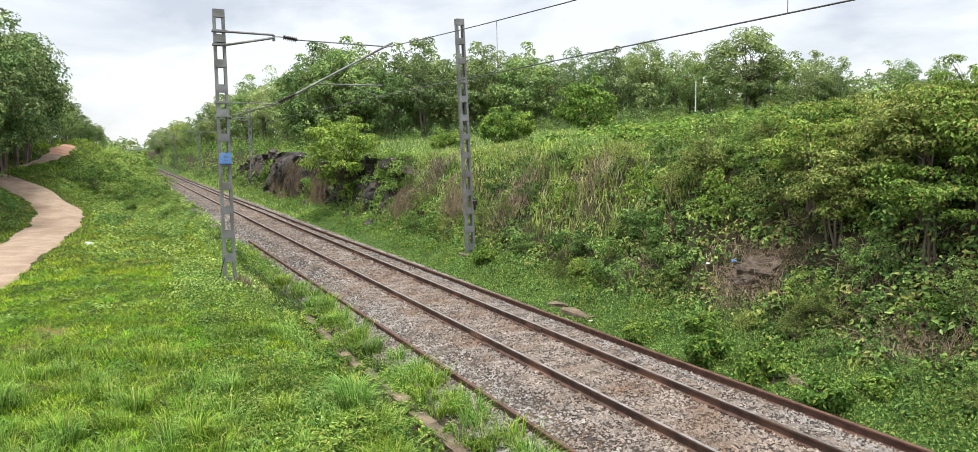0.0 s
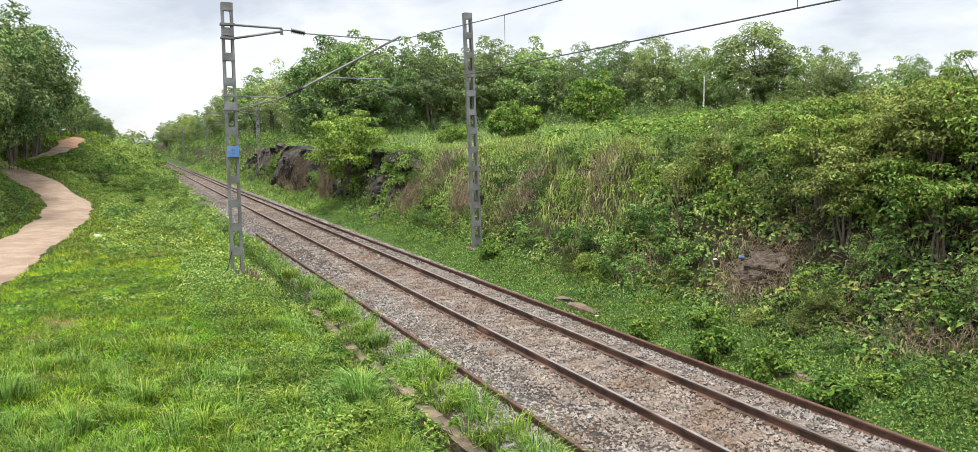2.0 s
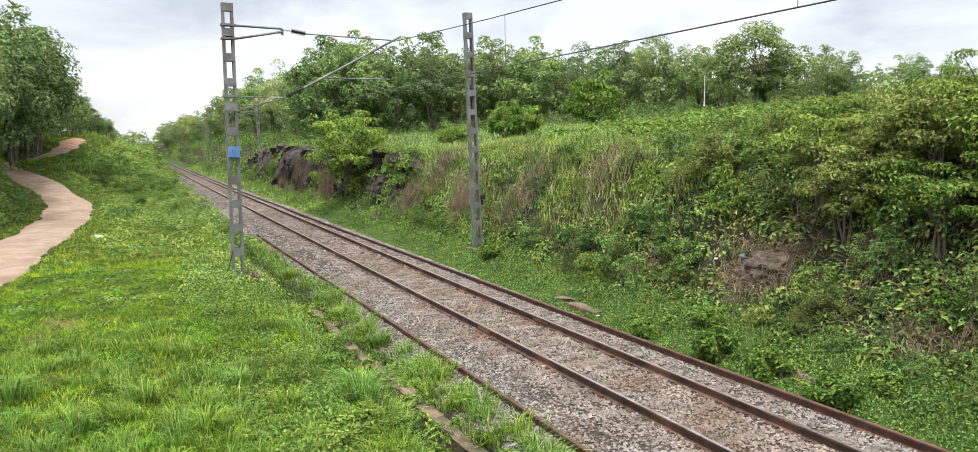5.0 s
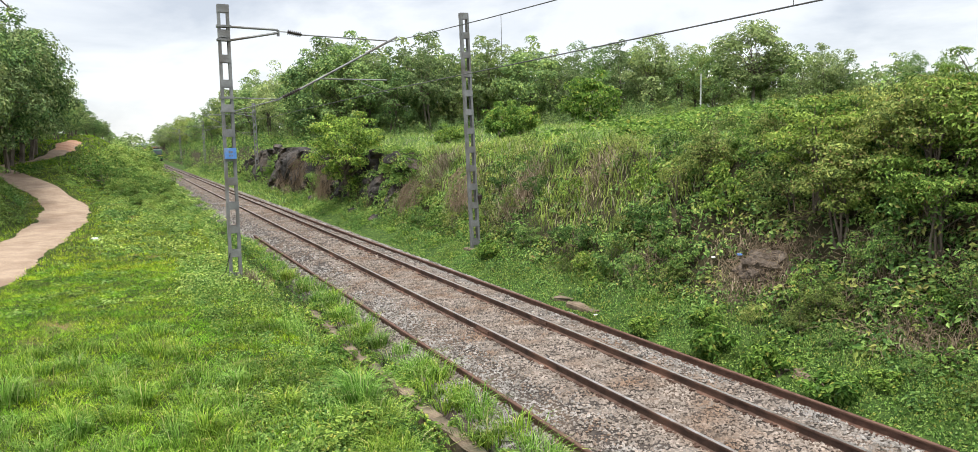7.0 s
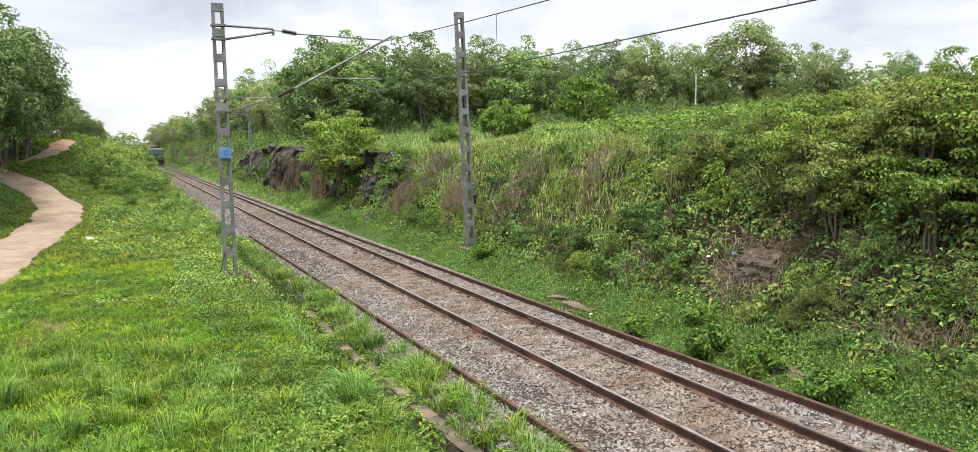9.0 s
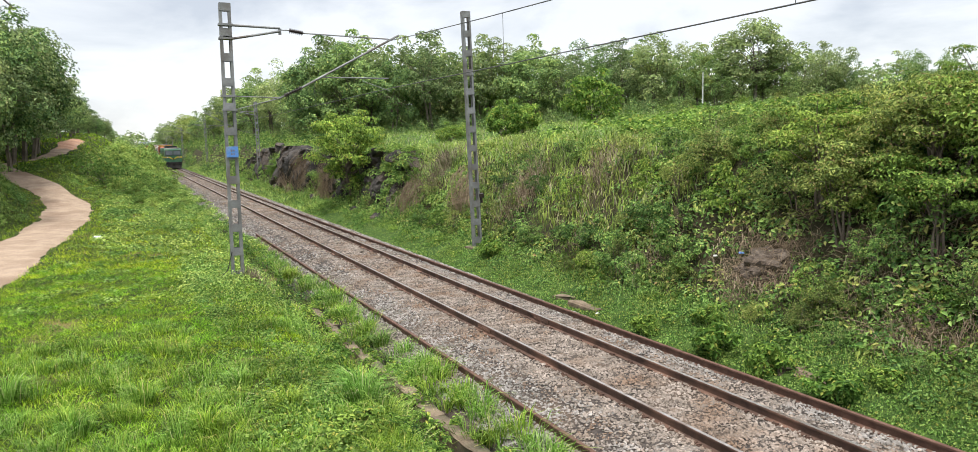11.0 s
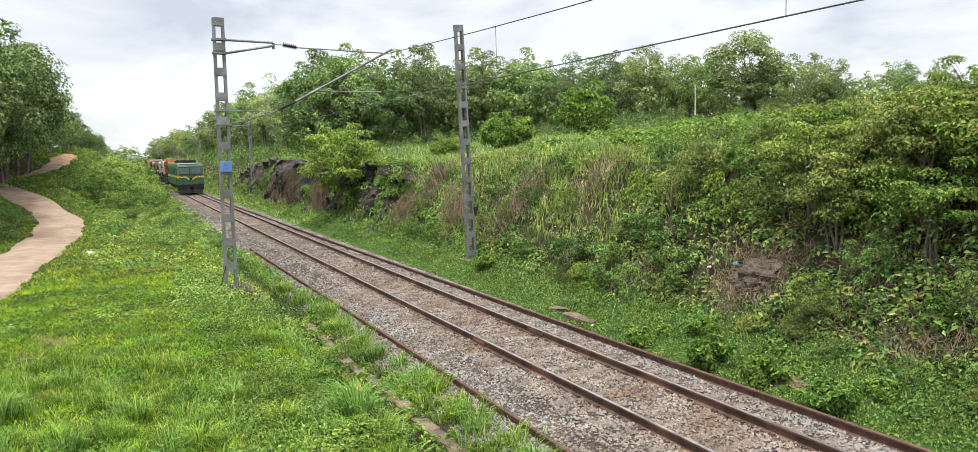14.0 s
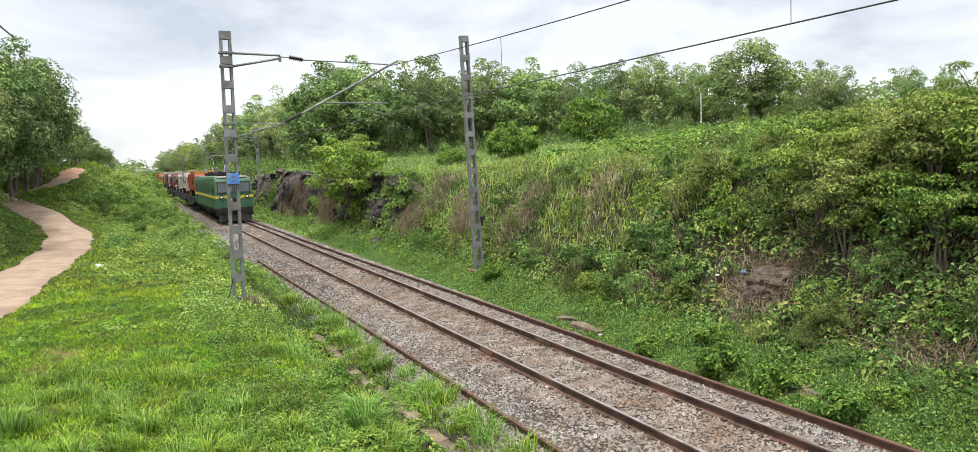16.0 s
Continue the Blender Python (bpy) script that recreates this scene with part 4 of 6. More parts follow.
def far_scrub():
    """What grows along the far part of the cutting and under the trees."""
    g = np.random.default_rng(27)

    def grown(heaps, leaf, per, mat, label, jitter=0.3):
        P = np.concatenate([heap(g, *h, per) for h in heaps])
        n = len(P)
        s = g.uniform(0.7, 1.35, n) * leaf
        ob = part_of("scrub", sheet("scrub", *leaves(P[:, :3], None, s, s * 0.5, g, face=unit(P[:, 3:]))), mat)
        tagged(ob, label, "scrub", kind="stuff")

    a, b = [], []
    y = 66.0
    while y < 330:
        for x0 in (5.4, 7.6, 10.4, 13.5):
            if y < 95 and x0 < 8:
                continue
            x = x0 + g.normal(0, 0.7)
            (a if g.random() < 0.5 else b).append((x, y + g.normal(0, 1), on_land(x, y, -0.1), g.uniform(0.9, 1.8), g.uniform(1.1, 2.6) * (1 + 0.5 * (y > 120))))
        y += 2.0 * (1 + 0.8 * (y > 130))
    grown(a, 0.26, 120, L_SHRUB, "dark green scrub along the far cutting")
    grown(b, 0.26, 120, L_HERB, "fresh green scrub along the far cutting")
    # under the belt
    bx = np.array(BELT)
    under = []
    for k in range(200):
        u = g.uniform(4, 19.9)
        x, y = (np.interp(u, range(21), bx[:, j]) for j in (0, 1))
        x, y = x + g.normal(0, 1.5) - 0.6, y + g.normal(0, 2.0) - 1.0
        under.append((x, y, on_land(x, y, -0.1), g.uniform(0.9, 1.8), g.uniform(1.2, 3.6)))
    grown(under, 0.22, 120, L_DARK, "dark undergrowth below the wood belt")
    edge, edge2 = [], []
    for k in range(260):
        u = g.uniform(4, 19.9)
        x, y = (np.interp(u, range(21), bx[:, j]) for j in (0, 1))
        b = g.uniform(1.5, 6.5)
        x, y = x - b * 0.55 + g.normal(0, 0.6), y - b * 0.8
        (edge if k % 2 else edge2).append((x, y, on_land(x, y, -0.1), g.uniform(0.7, 1.6), g.uniform(0.7, 2.4)))
    grown(edge, 0.17, 130, L_TREE, "grey-green bushes along the edge of the wood")
    grown(edge2, 0.17, 130, L_LIME, "light green bushes along the edge of the wood")
    # the wood goes on behind the belt
    P = []
    for k in range(900):
        u = g.uniform(0, 20)
        x, y, top = (np.interp(u, range(21), bx[:, j]) for j in (0, 1, 2))
        b = g.uniform(9, 26)
        x, y = x + b * 0.6, y + b * 0.8
        z = on_land(x, y)
        P.append(heap(g, x, y, z + g.uniform(-0.5, 0.72) * max(2.0, top - z - 2.0), 2.2, 1.9, 26))
    P = np.concatenate(P)
    n = len(P)
    s = g.uniform(0.5, 0.95, n)
    tagged(part_of("woods", sheet("woods", *leaves(P[:, :3], None, s, s * 0.6, g, face=unit(P[:, 3:]))), L_DARK), "dark green wood behind the tree belt", "woods", kind="stuff")
    # woods that close the view along the line
    P = []
    for k in range(150):
        x, y = g.uniform(-70, 110), g.uniform(480, 640)
        P.append(heap(g, x, y, -1 + g.uniform(0, 1) * (11 + 9 * float(step(0, 60, x))), 7, 6, 70))
    P = np.concatenate(P)
    n = len(P)
    s = g.uniform(1.2, 2.6, n)
    tagged(part_of("far_woods", sheet("far_woods", *leaves(P[:, :3], None, s, s * 0.7, g, face=unit(P[:, 3:]))), L_TREE), "distant hazy woods closing the view along the line", "woods", kind="stuff")
    # between and over the rocks, and at their feet
    heaps = []
    for _ in range(140):
        y = g.uniform(36, 98)
        u = g.random()
        x = 4.2 + 3.6 * u
        heaps.append((x, y, on_land(x, y, -0.05), g.uniform(0.4, 0.9), g.uniform(0.35, 1.0)))
    for y0, y1, n in ((38.5, 42.0, 26), (42.5, 45.5, 12), (62, 64.5, 12), (69, 74, 22), (55.5, 57.5, 8), (80, 97, 28)):
        for _ in range(n):
            y, z = g.uniform(y0, y1), g.uniform(0.2, 3.3) * (1 - 0.45 * float(step(84, 97, y1)))
            heaps.append((4.75 + 0.55 * float(1 - step(43, 48, y)) + 0.2 * z, y, z, g.uniform(0.35, 0.7), g.uniform(0.4, 0.8)))
    for _ in range(70):
        y = g.uniform(40, 98)
        heaps.append((4.35 + g.normal(0, 0.2), y, on_land(4.35, y, -0.02), g.uniform(0.35, 0.7), g.uniform(0.3, 0.8)))
    for _ in range(80):
        y = g.uniform(40, 94)
        heaps.append((6.2 + g.normal(0, 0.35), y, crag_edge(y) - 0.1, g.uniform(0.4, 0.9), g.uniform(0.25, 0.55)))
    for _ in range(44):
        y = g.uniform(28, 39)
        x = g.uniform(4.9, 6.6)
        heaps.append((x, y, on_land(x, y, 0.0), g.uniform(0.4, 0.9), g.uniform(0.4, 0.9)))
    grown(heaps, 0.13, 130, L_HERB, "fresh green growth between the rocks")
    heaps = []
    for _ in range(120):
        y = 4 + 46 * g.random() ** 1.2
        x = g.uniform(3.5, 5.3)
        heaps.append((x, y, on_land(x, y, -0.03), g.uniform(0.25, 0.6), g.uniform(0.15, 0.5)))
    grown(heaps[:60], 0.09, 110, L_SHRUB, "dark green low weeds in clumps on the verge")
    grown(heaps[60:], 0.09, 110, L_BRIGHT, "bright green low weeds in clumps on the verge")
    heaps = []
    for _ in range(420):
        y = g.uniform(20, 60)
        x = float(path_x(y)[0]) - float(path_x(y)[1]) - g.uniform(0.4, 3.2)
        if g.random() < 0.45:
            x = float(path_x(y)[0]) + float(path_x(y)[1]) + g.uniform(0.6, 4.5)
            heaps.append((x, y, on_land(x, y, -0.03), g.uniform(0.3, 0.7), g.uniform(0.08, 0.35) * (0.4 + float(step(30, 42, y)))))
            continue
        heaps.append((x, y, on_land(x, y, -0.03), g.uniform(0.4, 0.8), g.uniform(0.3, 1.0)))
    grown(heaps, 0.11, 90, L_LIME, "bright green weeds on both sides of the path")
    # broad-leaved weeds in the grass, thickest towards the drain
    for count, x0, x1, near, mat, lab in ((300, -6.4, -3.95, 1.25, L_HERB, "broad-leaved green weeds in the grass by the drain"), (150, -11.5, -6.0, 0.6, L_BRIGHT, "low clover-like weeds in the lawn")):
        heaps = []
        for _ in range(count):
            y = 8 + 20 * g.random() ** 1.3
            x = g.uniform(x0, x1)
            if abs(x - float(path_x(y)[0])) > float(path_x(y)[1]) + 0.4:
                heaps.append((x, y, on_land(x, y, -0.01), g.uniform(0.14, 0.42), g.uniform(0.10, 0.30) * near))
        grown(heaps, 0.062, 75, mat, lab)
    heaps = []
    for _ in range(190):
        y = 8.5 + 38 * g.random()
        x = g.uniform(-4.5, -3.85) if y < 21 else g.uniform(-4.5, -2.75)
        heaps.append((x, y, on_land(x, y, 0.0) if x < -3.6 else -0.42, g.uniform(0.18, 0.42), g.uniform(0.2, 0.5)))
    for _ in range(46):
        y = g.uniform(8.5, 21)
        heaps.insert(0, (g.choice((-3.62, -3.2)) + g.normal(0, 0.06), y, -0.44, g.uniform(0.12, 0.26), g.uniform(0.15, 0.32)))
    grown(heaps[:100], 0.075, 80, L_BRIGHT, "bright green weeds growing over the drain")
    grown(heaps[100:], 0.075, 80, L_SHRUB, "dark green weeds growing over the drain")
    # rough growth that hides the bend of the path
    heaps = []
    for x, y in ((-14.6, 59.0), (-14.9, 60.5), (-14.2, 61.5), (-13.9, 63.5), (-13.3, 65.0), (-12.8, 66.5), (-12.3, 68.5)):
        heaps.append((x + 0.8, y - 0.8, on_land(x + 0.8, y - 0.8, -0.05), 0.9, 0.6))
    grown(heaps, 0.13, 160, L_BRIGHT, "bright green weeds at the bend of the path")
    # plateau herbs in loose heaps
    heaps = []
    for _ in range(260):
        x, y = g.uniform(8.5, 48), g.uniform(14, 60)
        heaps.append((x, y, on_land(x, y, -0.05), g.uniform(0.5, 1.3), g.uniform(0.35, 0.85)))
    grown(heaps, 0.15, 110, L_LIME, "bright green herbs and creepers on the high bank")
    heaps = []
    for _ in range(75):
        x = g.uniform(10.0, 32)
        y = g.uniform(18, 32) + 0.55 * (x - 10)
        heaps.append((x, y, on_land(x, y, 0.1), g.uniform(0.5, 1.1), g.uniform(0.4, 0.9)))
    grown(heaps, 0.30, 70, L_BRIGHT, "large-leaved green plants on the high bank")
    # low wood that shuts the gaps below the crowns
    heaps = []
    for k in range(480):
        u = g.uniform(3, 19.9)
        x, y = (np.interp(u, range(21), bx[:, j]) for j in (0, 1))
        b = g.uniform(3, 14)
        x, y = x + b * 0.6, y + b * 0.8
        heaps.append((x, y, on_land(x, y, -0.1), g.uniform(1.4, 2.4), g.uniform(2.2, 4.6)))
    grown(heaps, 0.5, 60, L_TREE, "grey-green low wood below the tree crowns")


far_scrub()


def path_side():
    g = np.random.default_rng(24)
    kinds = [plant("shrub", g, 1.5, 0.95, 0.05, 34, 90, 0.22, 0.105, 0.060, m, 0.025, lab, "shrub", stems=4)
             for m, lab in ((L_LIME, "bright green scrub between path and track"), (L_HERB, "fresh green scrub between path and track"), (L_HERB, "light green scrub between path and track"))]
    spots = []
    y = 26.0
    while y < 82:
        for x0 in (-3.6, -4.4, -5.7, -7.0, -8.3):
            if g.random() < 0.78 - 0.73 * float(step(46, 62, y)):
                continue
            if x0 > -4 and y < 44:
                continue
            if x0 < -5 and y < 30 or x0 < -6 and y < 42 or x0 < -8 and y < 56:
                continue
            x = x0 + g.normal(0, 0.3)
            s = g.uniform(0.25, 0.45) + 0.75 * float(step(44, 66, y)) + 0.25 * float(step(85, 118, y))
            if x0 > -4:
                s *= 0.36
            elif x0 > -5:
                s *= 0.62
            elif x0 < -5 and y > 58:
                s *= 1.15
            spots.append((x, y + g.normal(0, 0.4), on_land(x, y, -0.08), s, g.uniform(0, 360), g.uniform(0.8, 1.1)))
        y += 1.5 * (1 + 0.7 * (y > 60))
    for x, y, s in ((-9.4, 60.0, 1.7), (-8.6, 64.0, 1.7), (-9.8, 67.0, 1.7), (-7.8, 70.0, 1.5), (-9.0, 74.0, 1.7), (-6.9, 84.0, 2.1), (-6.6, 92.0, 2.2), (-6.4, 101.0, 2.2)):
        spots.append((x, y, on_land(x, y, -0.1), s, 50 * y, 0.95))
    for _ in range(12):
        y = g.uniform(24, 42)
        x = float(path_x(y)[0]) - g.uniform(2.2, 3.8)
        spots.append((x, y, on_land(x, y, -0.1), g.uniform(0.3, 0.55), g.uniform(0, 360), 0.8))
    for _ in range(22):
        y = g.uniform(44, 100)
        x = float(path_x(y)[0]) - g.uniform(2.4, 4.5)
        spots.append((x, y, on_land(x, y, -0.1), g.uniform(0.6, 1.2), g.uniform(0, 360), 1.0))
    deal(kinds, spots, "scrub along the path", g)
    P = []
    for _ in range(420):
        y = 22 + 60 * g.random() ** 1.5
        x = g.uniform(-9.0 if y > 30 else -6.5, -3.7)
        if abs(x - float(path_x(y)[0])) < float(path_x(y)[1]) + 0.5:
            continue
        P.append(heap(g, x, y, on_land(x, y, -0.02), g.uniform(0.35, 0.8), g.uniform(0.12, 0.55), 80))
    for _ in range(230):
        y = g.uniform(34, 120)
        x = g.uniform(-4.0, -2.7 + 0.5 * float(step(40, 60, y)))
        P.append(heap(g, x, y, max(on_land(x, y, -0.02), -0.45), g.uniform(0.3, 0.6), g.uniform(0.2, 0.55), 90))
    y = 80.0
    while y < 330:
        for x0 in (-6.0, -6.5, -7.2, -8.5):
            x = x0 + 1.3 * float(step(100, 160, y)) + g.normal(0, 0.3)
            P.append(heap(g, x, y, on_land(x, y, -0.1), 1.0 if y < 130 else 1.5, g.uniform(1.8, 3.0) if y < 140 else g.uniform(1.6, 2.8), 260 if y < 130 else 120))
        y += 3.5
    for _ in range(190):
        y = g.uniform(44, 170)
        x = g.uniform(-30, -17.5) + 0.028 * max(0, y - 60)
        P.append(heap(g, x, y, on_land(x, y, g.uniform(0, 5.5)), 1.8, 1.8, 45))
    P = np.concatenate(P)
    n = len(P)
    which = np.floor(0.35 + 2.7 * (0.5 + 0.5 * wobble(P[:, 0], P[:, 1], 0.9, 2.7)) + g.normal(0, 0.35, n)).clip(0, 2)
    for k, mat, lab in ((0, L_SHRUB, "dark green scrub between the path and the track"), (1, L_LIME, "low bright green scrub between the path and the track"), (2, L_HERB, "low green scrub between the path and the track")):
        Q = P[which == k]
        s = g.uniform(0.7, 1.3, len(Q)) * (0.085 + 0.0011 * np.clip(Q[:, 1] - 20, 0, 120))
        ob = part_of("scrub", sheet("scrub", *leaves(Q[:, :3], None, s, s * 0.55, g, face=unit(Q[:, 3:]))), mat)
        tagged(ob, lab, "scrub", kind="stuff")


path_side()

# ---- grass ----


def cover():
    g = np.random.default_rng(25)

    def spots(n, x0, x1, y0, y1, power=1.0):
        return g.uniform(x0, x1, n), y0 + (y1 - y0) * g.random(n) ** power

    def off_path(x, y):
        px, ph = path_x(y)
        return (np.abs(x - px) > ph * (0.90 + 0.14 * g.random(len(x)))) | (y > 90)

    def strew(name, x, y, h, w, lean, mat, label, keep=None, simple=None, aim=None):
        k = off_path(x, y) if keep is None else keep
        x, y = x[k], y[k]
        c = np.stack([x, y, land(x, y) - 0.01], 1)
        pick = lambda v: v[k] if isinstance(v, np.ndarray) else v
        simple = float(y.min()) > 25 or "high bank" in label if simple is None else simple
        ob = part_of(name, sheet(name, *blades(c, pick(h), pick(w), pick(lean), g, simple, pick(aim))), mat)
        tagged(ob, label, "grass", kind="stuff")

    def tufts(n, x0, x1, y0, y1, power, per, rad):
        """Blades that arch outwards from n roots: places, sizes, bearings."""
        x, y = spots(n, x0, x1, y0, y1, power)
        k = np.repeat(np.arange(n), per)
        size = np.repeat(g.uniform(0.6, 1.3, n), per)
        dx, dy = g.normal(0, rad, n * per) * size, g.normal(0, rad, n * per) * size
        return x[k] + dx, y[k] + dy, size, np.arctan2(dy, dx)

    # short turf with worn patches
    x, y = spots(150000, -13.0, -3.9, 7.5, 26, 1.3)
    patch = np.clip(0.5 + 0.55 * wobble(x, y, 0.9, 0.4) + 0.35 * wobble(x, y, 2.7, 1.9), 0.05, 1.2)
    bare = wobble(x, y, 0.55, 3.1) + 0.25 * wobble(x, y, 3.1, 0.6) > 0.50
    k = off_path(x, y) & ~(bare & (g.random(len(x)) < 0.85)) & (x < -4.3 + 0.5 * g.random(len(x)))
    strew("lawn", x, y, g.uniform(0.03, 0.075, len(x)) * (0.5 + 1.2 * patch), g.uniform(0.007, 0.014, len(x)), g.uniform(0.3, 1.1, len(x)), L_LAWN, "short bright green grass beside the track", k, True)
    x, y = spots(60000, -16, -3.9, 26, 62, 1.4)
    strew("lawn", x, y, g.uniform(0.06, 0.16, len(x)), g.uniform(0.015, 0.03, len(x)), g.uniform(0.3, 1.0, len(x)), L_LAWN, "bright green grass along the earth path")
    x, y = spots(15000, -26, -3.9, 62, 150, 1.3)
    strew("lawn", x, y, g.uniform(0.15, 0.35, len(x)), g.uniform(0.05, 0.10, len(x)), g.uniform(0.3, 1.0, len(x)), L_LAWN, "bright green grass along the earth path")
    # fluffy tufts all over, long soft ones towards the near end
    x, y, s, aim = tufts(6500, -12.8, -4.0, 8, 28, 1.25, 12, 0.05)
    strew("grass_tufts", x, y, g.uniform(0.07, 0.16, len(x)) * s, g.uniform(0.009, 0.017, len(x)), g.uniform(0.5, 1.1, len(x)), L_LAWN, "fluffy bright green grass tufts in the lawn", None, True, aim)
    x, y, s, aim = tufts(300, -11, -4.6, 8.6, 17, 1.5, 70, 0.08)
    strew("grass_tufts", x, y, g.uniform(0.18, 0.36, len(x)) * s, g.uniform(0.006, 0.011, len(x)), g.uniform(0.5, 1.1, len(x)), L_TUFT, "long soft green grass tufts in the lawn", None, False, aim)
    x, y, s, aim = tufts(150, -3.25, -2.5, 7.5, 40, 1.25, 60, 0.10)
    c = np.stack([x, y, np.maximum(bed_z(x), -0.5)], 1)
    ob = part_of("grass_tufts", sheet("grass_tufts", *blades(c, g.uniform(0.20, 0.42, len(x)) * s, g.uniform(0.010, 0.018, len(x)), g.uniform(0.5, 1.1, len(x)), g, False, aim)), L_TUFT)
    tagged(ob, "arching green grass tufts between drain wall and rail", "grass", kind="stuff")
    x, y, s, aim = tufts(150, -4.6, -3.75, 8, 44, 1.0, 60, 0.12)
    strew("grass_tufts", x, y, g.uniform(0.25, 0.55, len(x)) * s, g.uniform(0.010, 0.018, len(x)), g.uniform(0.4, 1.0, len(x)), L_TUFT, "arching green grass tufts over the drain wall", np.ones(len(x), bool), False, aim)
    # verge under the bank
    x, y = spots(36000, 2.62, 5.6, 4, 50, 1.4)
    strew("verge_grass", x, y, g.uniform(0.04, 0.17, len(x)) * (0.4 + 0.6 * step(3.2, 4.4, x)), g.uniform(0.012, 0.026, len(x)), g.uniform(0.3, 1.1, len(x)), L_HERB, "green grass and herbs under the bank", np.ones(len(x), bool))
    x, y = spots(8000, 2.6, 5.8, 50, 160, 1.4)
    strew("verge_grass", x, y, g.uniform(0.15, 0.45, len(x)), g.uniform(0.04, 0.09, len(x)), g.uniform(0.3, 1.1, len(x)), L_HERB, "green grass and herbs under the bank", np.ones(len(x), bool))
    # plateau and the top of the slope
    x, y = spots(40000, 6.6, 58, 15, 92, 1.35)
    k = (x > 8.6) | (y > 17)
    strew("tall_grass", x, y, g.uniform(0.30, 0.75, len(x)), g.uniform(0.025, 0.06, len(x)), g.uniform(0.2, 0.9, len(x)), L_TALL, "tall pale green grass on the high bank", k)
    x, y = spots(11000, 5.6, 10.5, 16, 40, 1.0)
    strew("tall_grass", x, y, g.uniform(0.25, 0.7, len(x)), g.uniform(0.015, 0.035, len(x)), g.uniform(0.3, 1.2, len(x)), L_TALL, "pale green and straw-coloured grass on the bank slope", wobble(x, y, 0.7, 4.0) > -0.3)
    # broad-leaved herbs
    x, y = spots(20000, -7.0, -3.4, 8, 30, 1.3)
    k = off_path(x, y) & (wobble(x, y, 0.8, 2.0) > -0.15 + 0.55 * step(-4.4, -6.5, x))
    x, y = x[k], y[k]
    n = len(x)
    c = np.stack([x, y, land(x, y) + g.uniform(0.0, 0.16, n)], 1)
    s = g.uniform(0.035, 0.08, n)
    ob = part_of("herbs", sheet("herbs", *leaves(c, units(n, g, 0.4), s, s * 0.6, g)), L_HERB)
    tagged(ob, "low broad-leaved weeds beside the drain wall", "weeds", kind="stuff")
    x, y = spots(30000, 2.7, 4.9, 4, 30, 1.4)
    x, y = x[wobble(x, y, 1.3, 7.0) > -0.3], y[wobble(x, y, 1.3, 7.0) > -0.3]
    n = len(x)
    c = np.stack([x, y, land(x, y) + g.uniform(0.0, 0.13, n) * (0.4 + np.clip(wobble(x, y, 3.0, 2.0), -0.2, 1))], 1)
    s = g.uniform(0.03, 0.075, n)
    ob = part_of("herbs", sheet("herbs", *leaves(c, units(n, g, 0.5), s, s * 0.6, g)), L_HERB)
    tagged(ob, "creeping small-leaved weeds on the verge", "weeds", kind="stuff")
    x, y = spots(36000, 2.9, 6.2, 4, 62, 1.3)
    k = (wobble(x, y, 0.9, 5.0) > -0.35 + 0.45 * (1 - step(3.3, 4.3, x)))
    x, y = x[k], y[k]
    n = len(x)
    lump = np.clip(0.5 + 0.6 * wobble(x, y, 1.6, 1.0), 0.1, 1)
    c = np.stack([x, y, land(x, y) + g.random(n) * (0.04 + 0.36 * lump * step(3.6, 4.8, x))], 1)
    s = g.uniform(0.05, 0.095, n) * (1 + 0.7 * step(20, 50, y))
    ob = part_of("herbs", sheet("herbs", *leaves(c, units(n, g, 0.4), s, s * 0.55, g)), L_HERB)
    tagged(ob, "low broad-leaved weeds under the bank", "weeds", kind="stuff")


cover()

# ---- rocks, dry growth, small things ----


def rock_mesh(g, flat=0.75):
    bm = bmesh.new()
    bmesh.ops.create_icosphere(bm, subdivisions=3, radius=1.0)
    planes = [(Vector(units(1, g)[0]), g.uniform(0.42, 0.8)) for _ in range(9)]
    off = Vector(g.uniform(0, 50, 3))
    for v in bm.verts:
        p = v.co.copy()
        for n, d in planes:
            k = p.dot(n) - d
            if k > 0:
                p -= n * k
        q = p + off
        p *= 1 + 0.10 * noise.fractal(q * 2.2, 0.9, 2.2, 4) - 0.05 * abs(noise.noise(q * 4.5))
        v.co = Vector((p.x, p.y, p.z * flat))
    me = bpy.data.meshes.new("boulder")
    bm.to_mesh(me)
    bm.free()
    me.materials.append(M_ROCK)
    return me


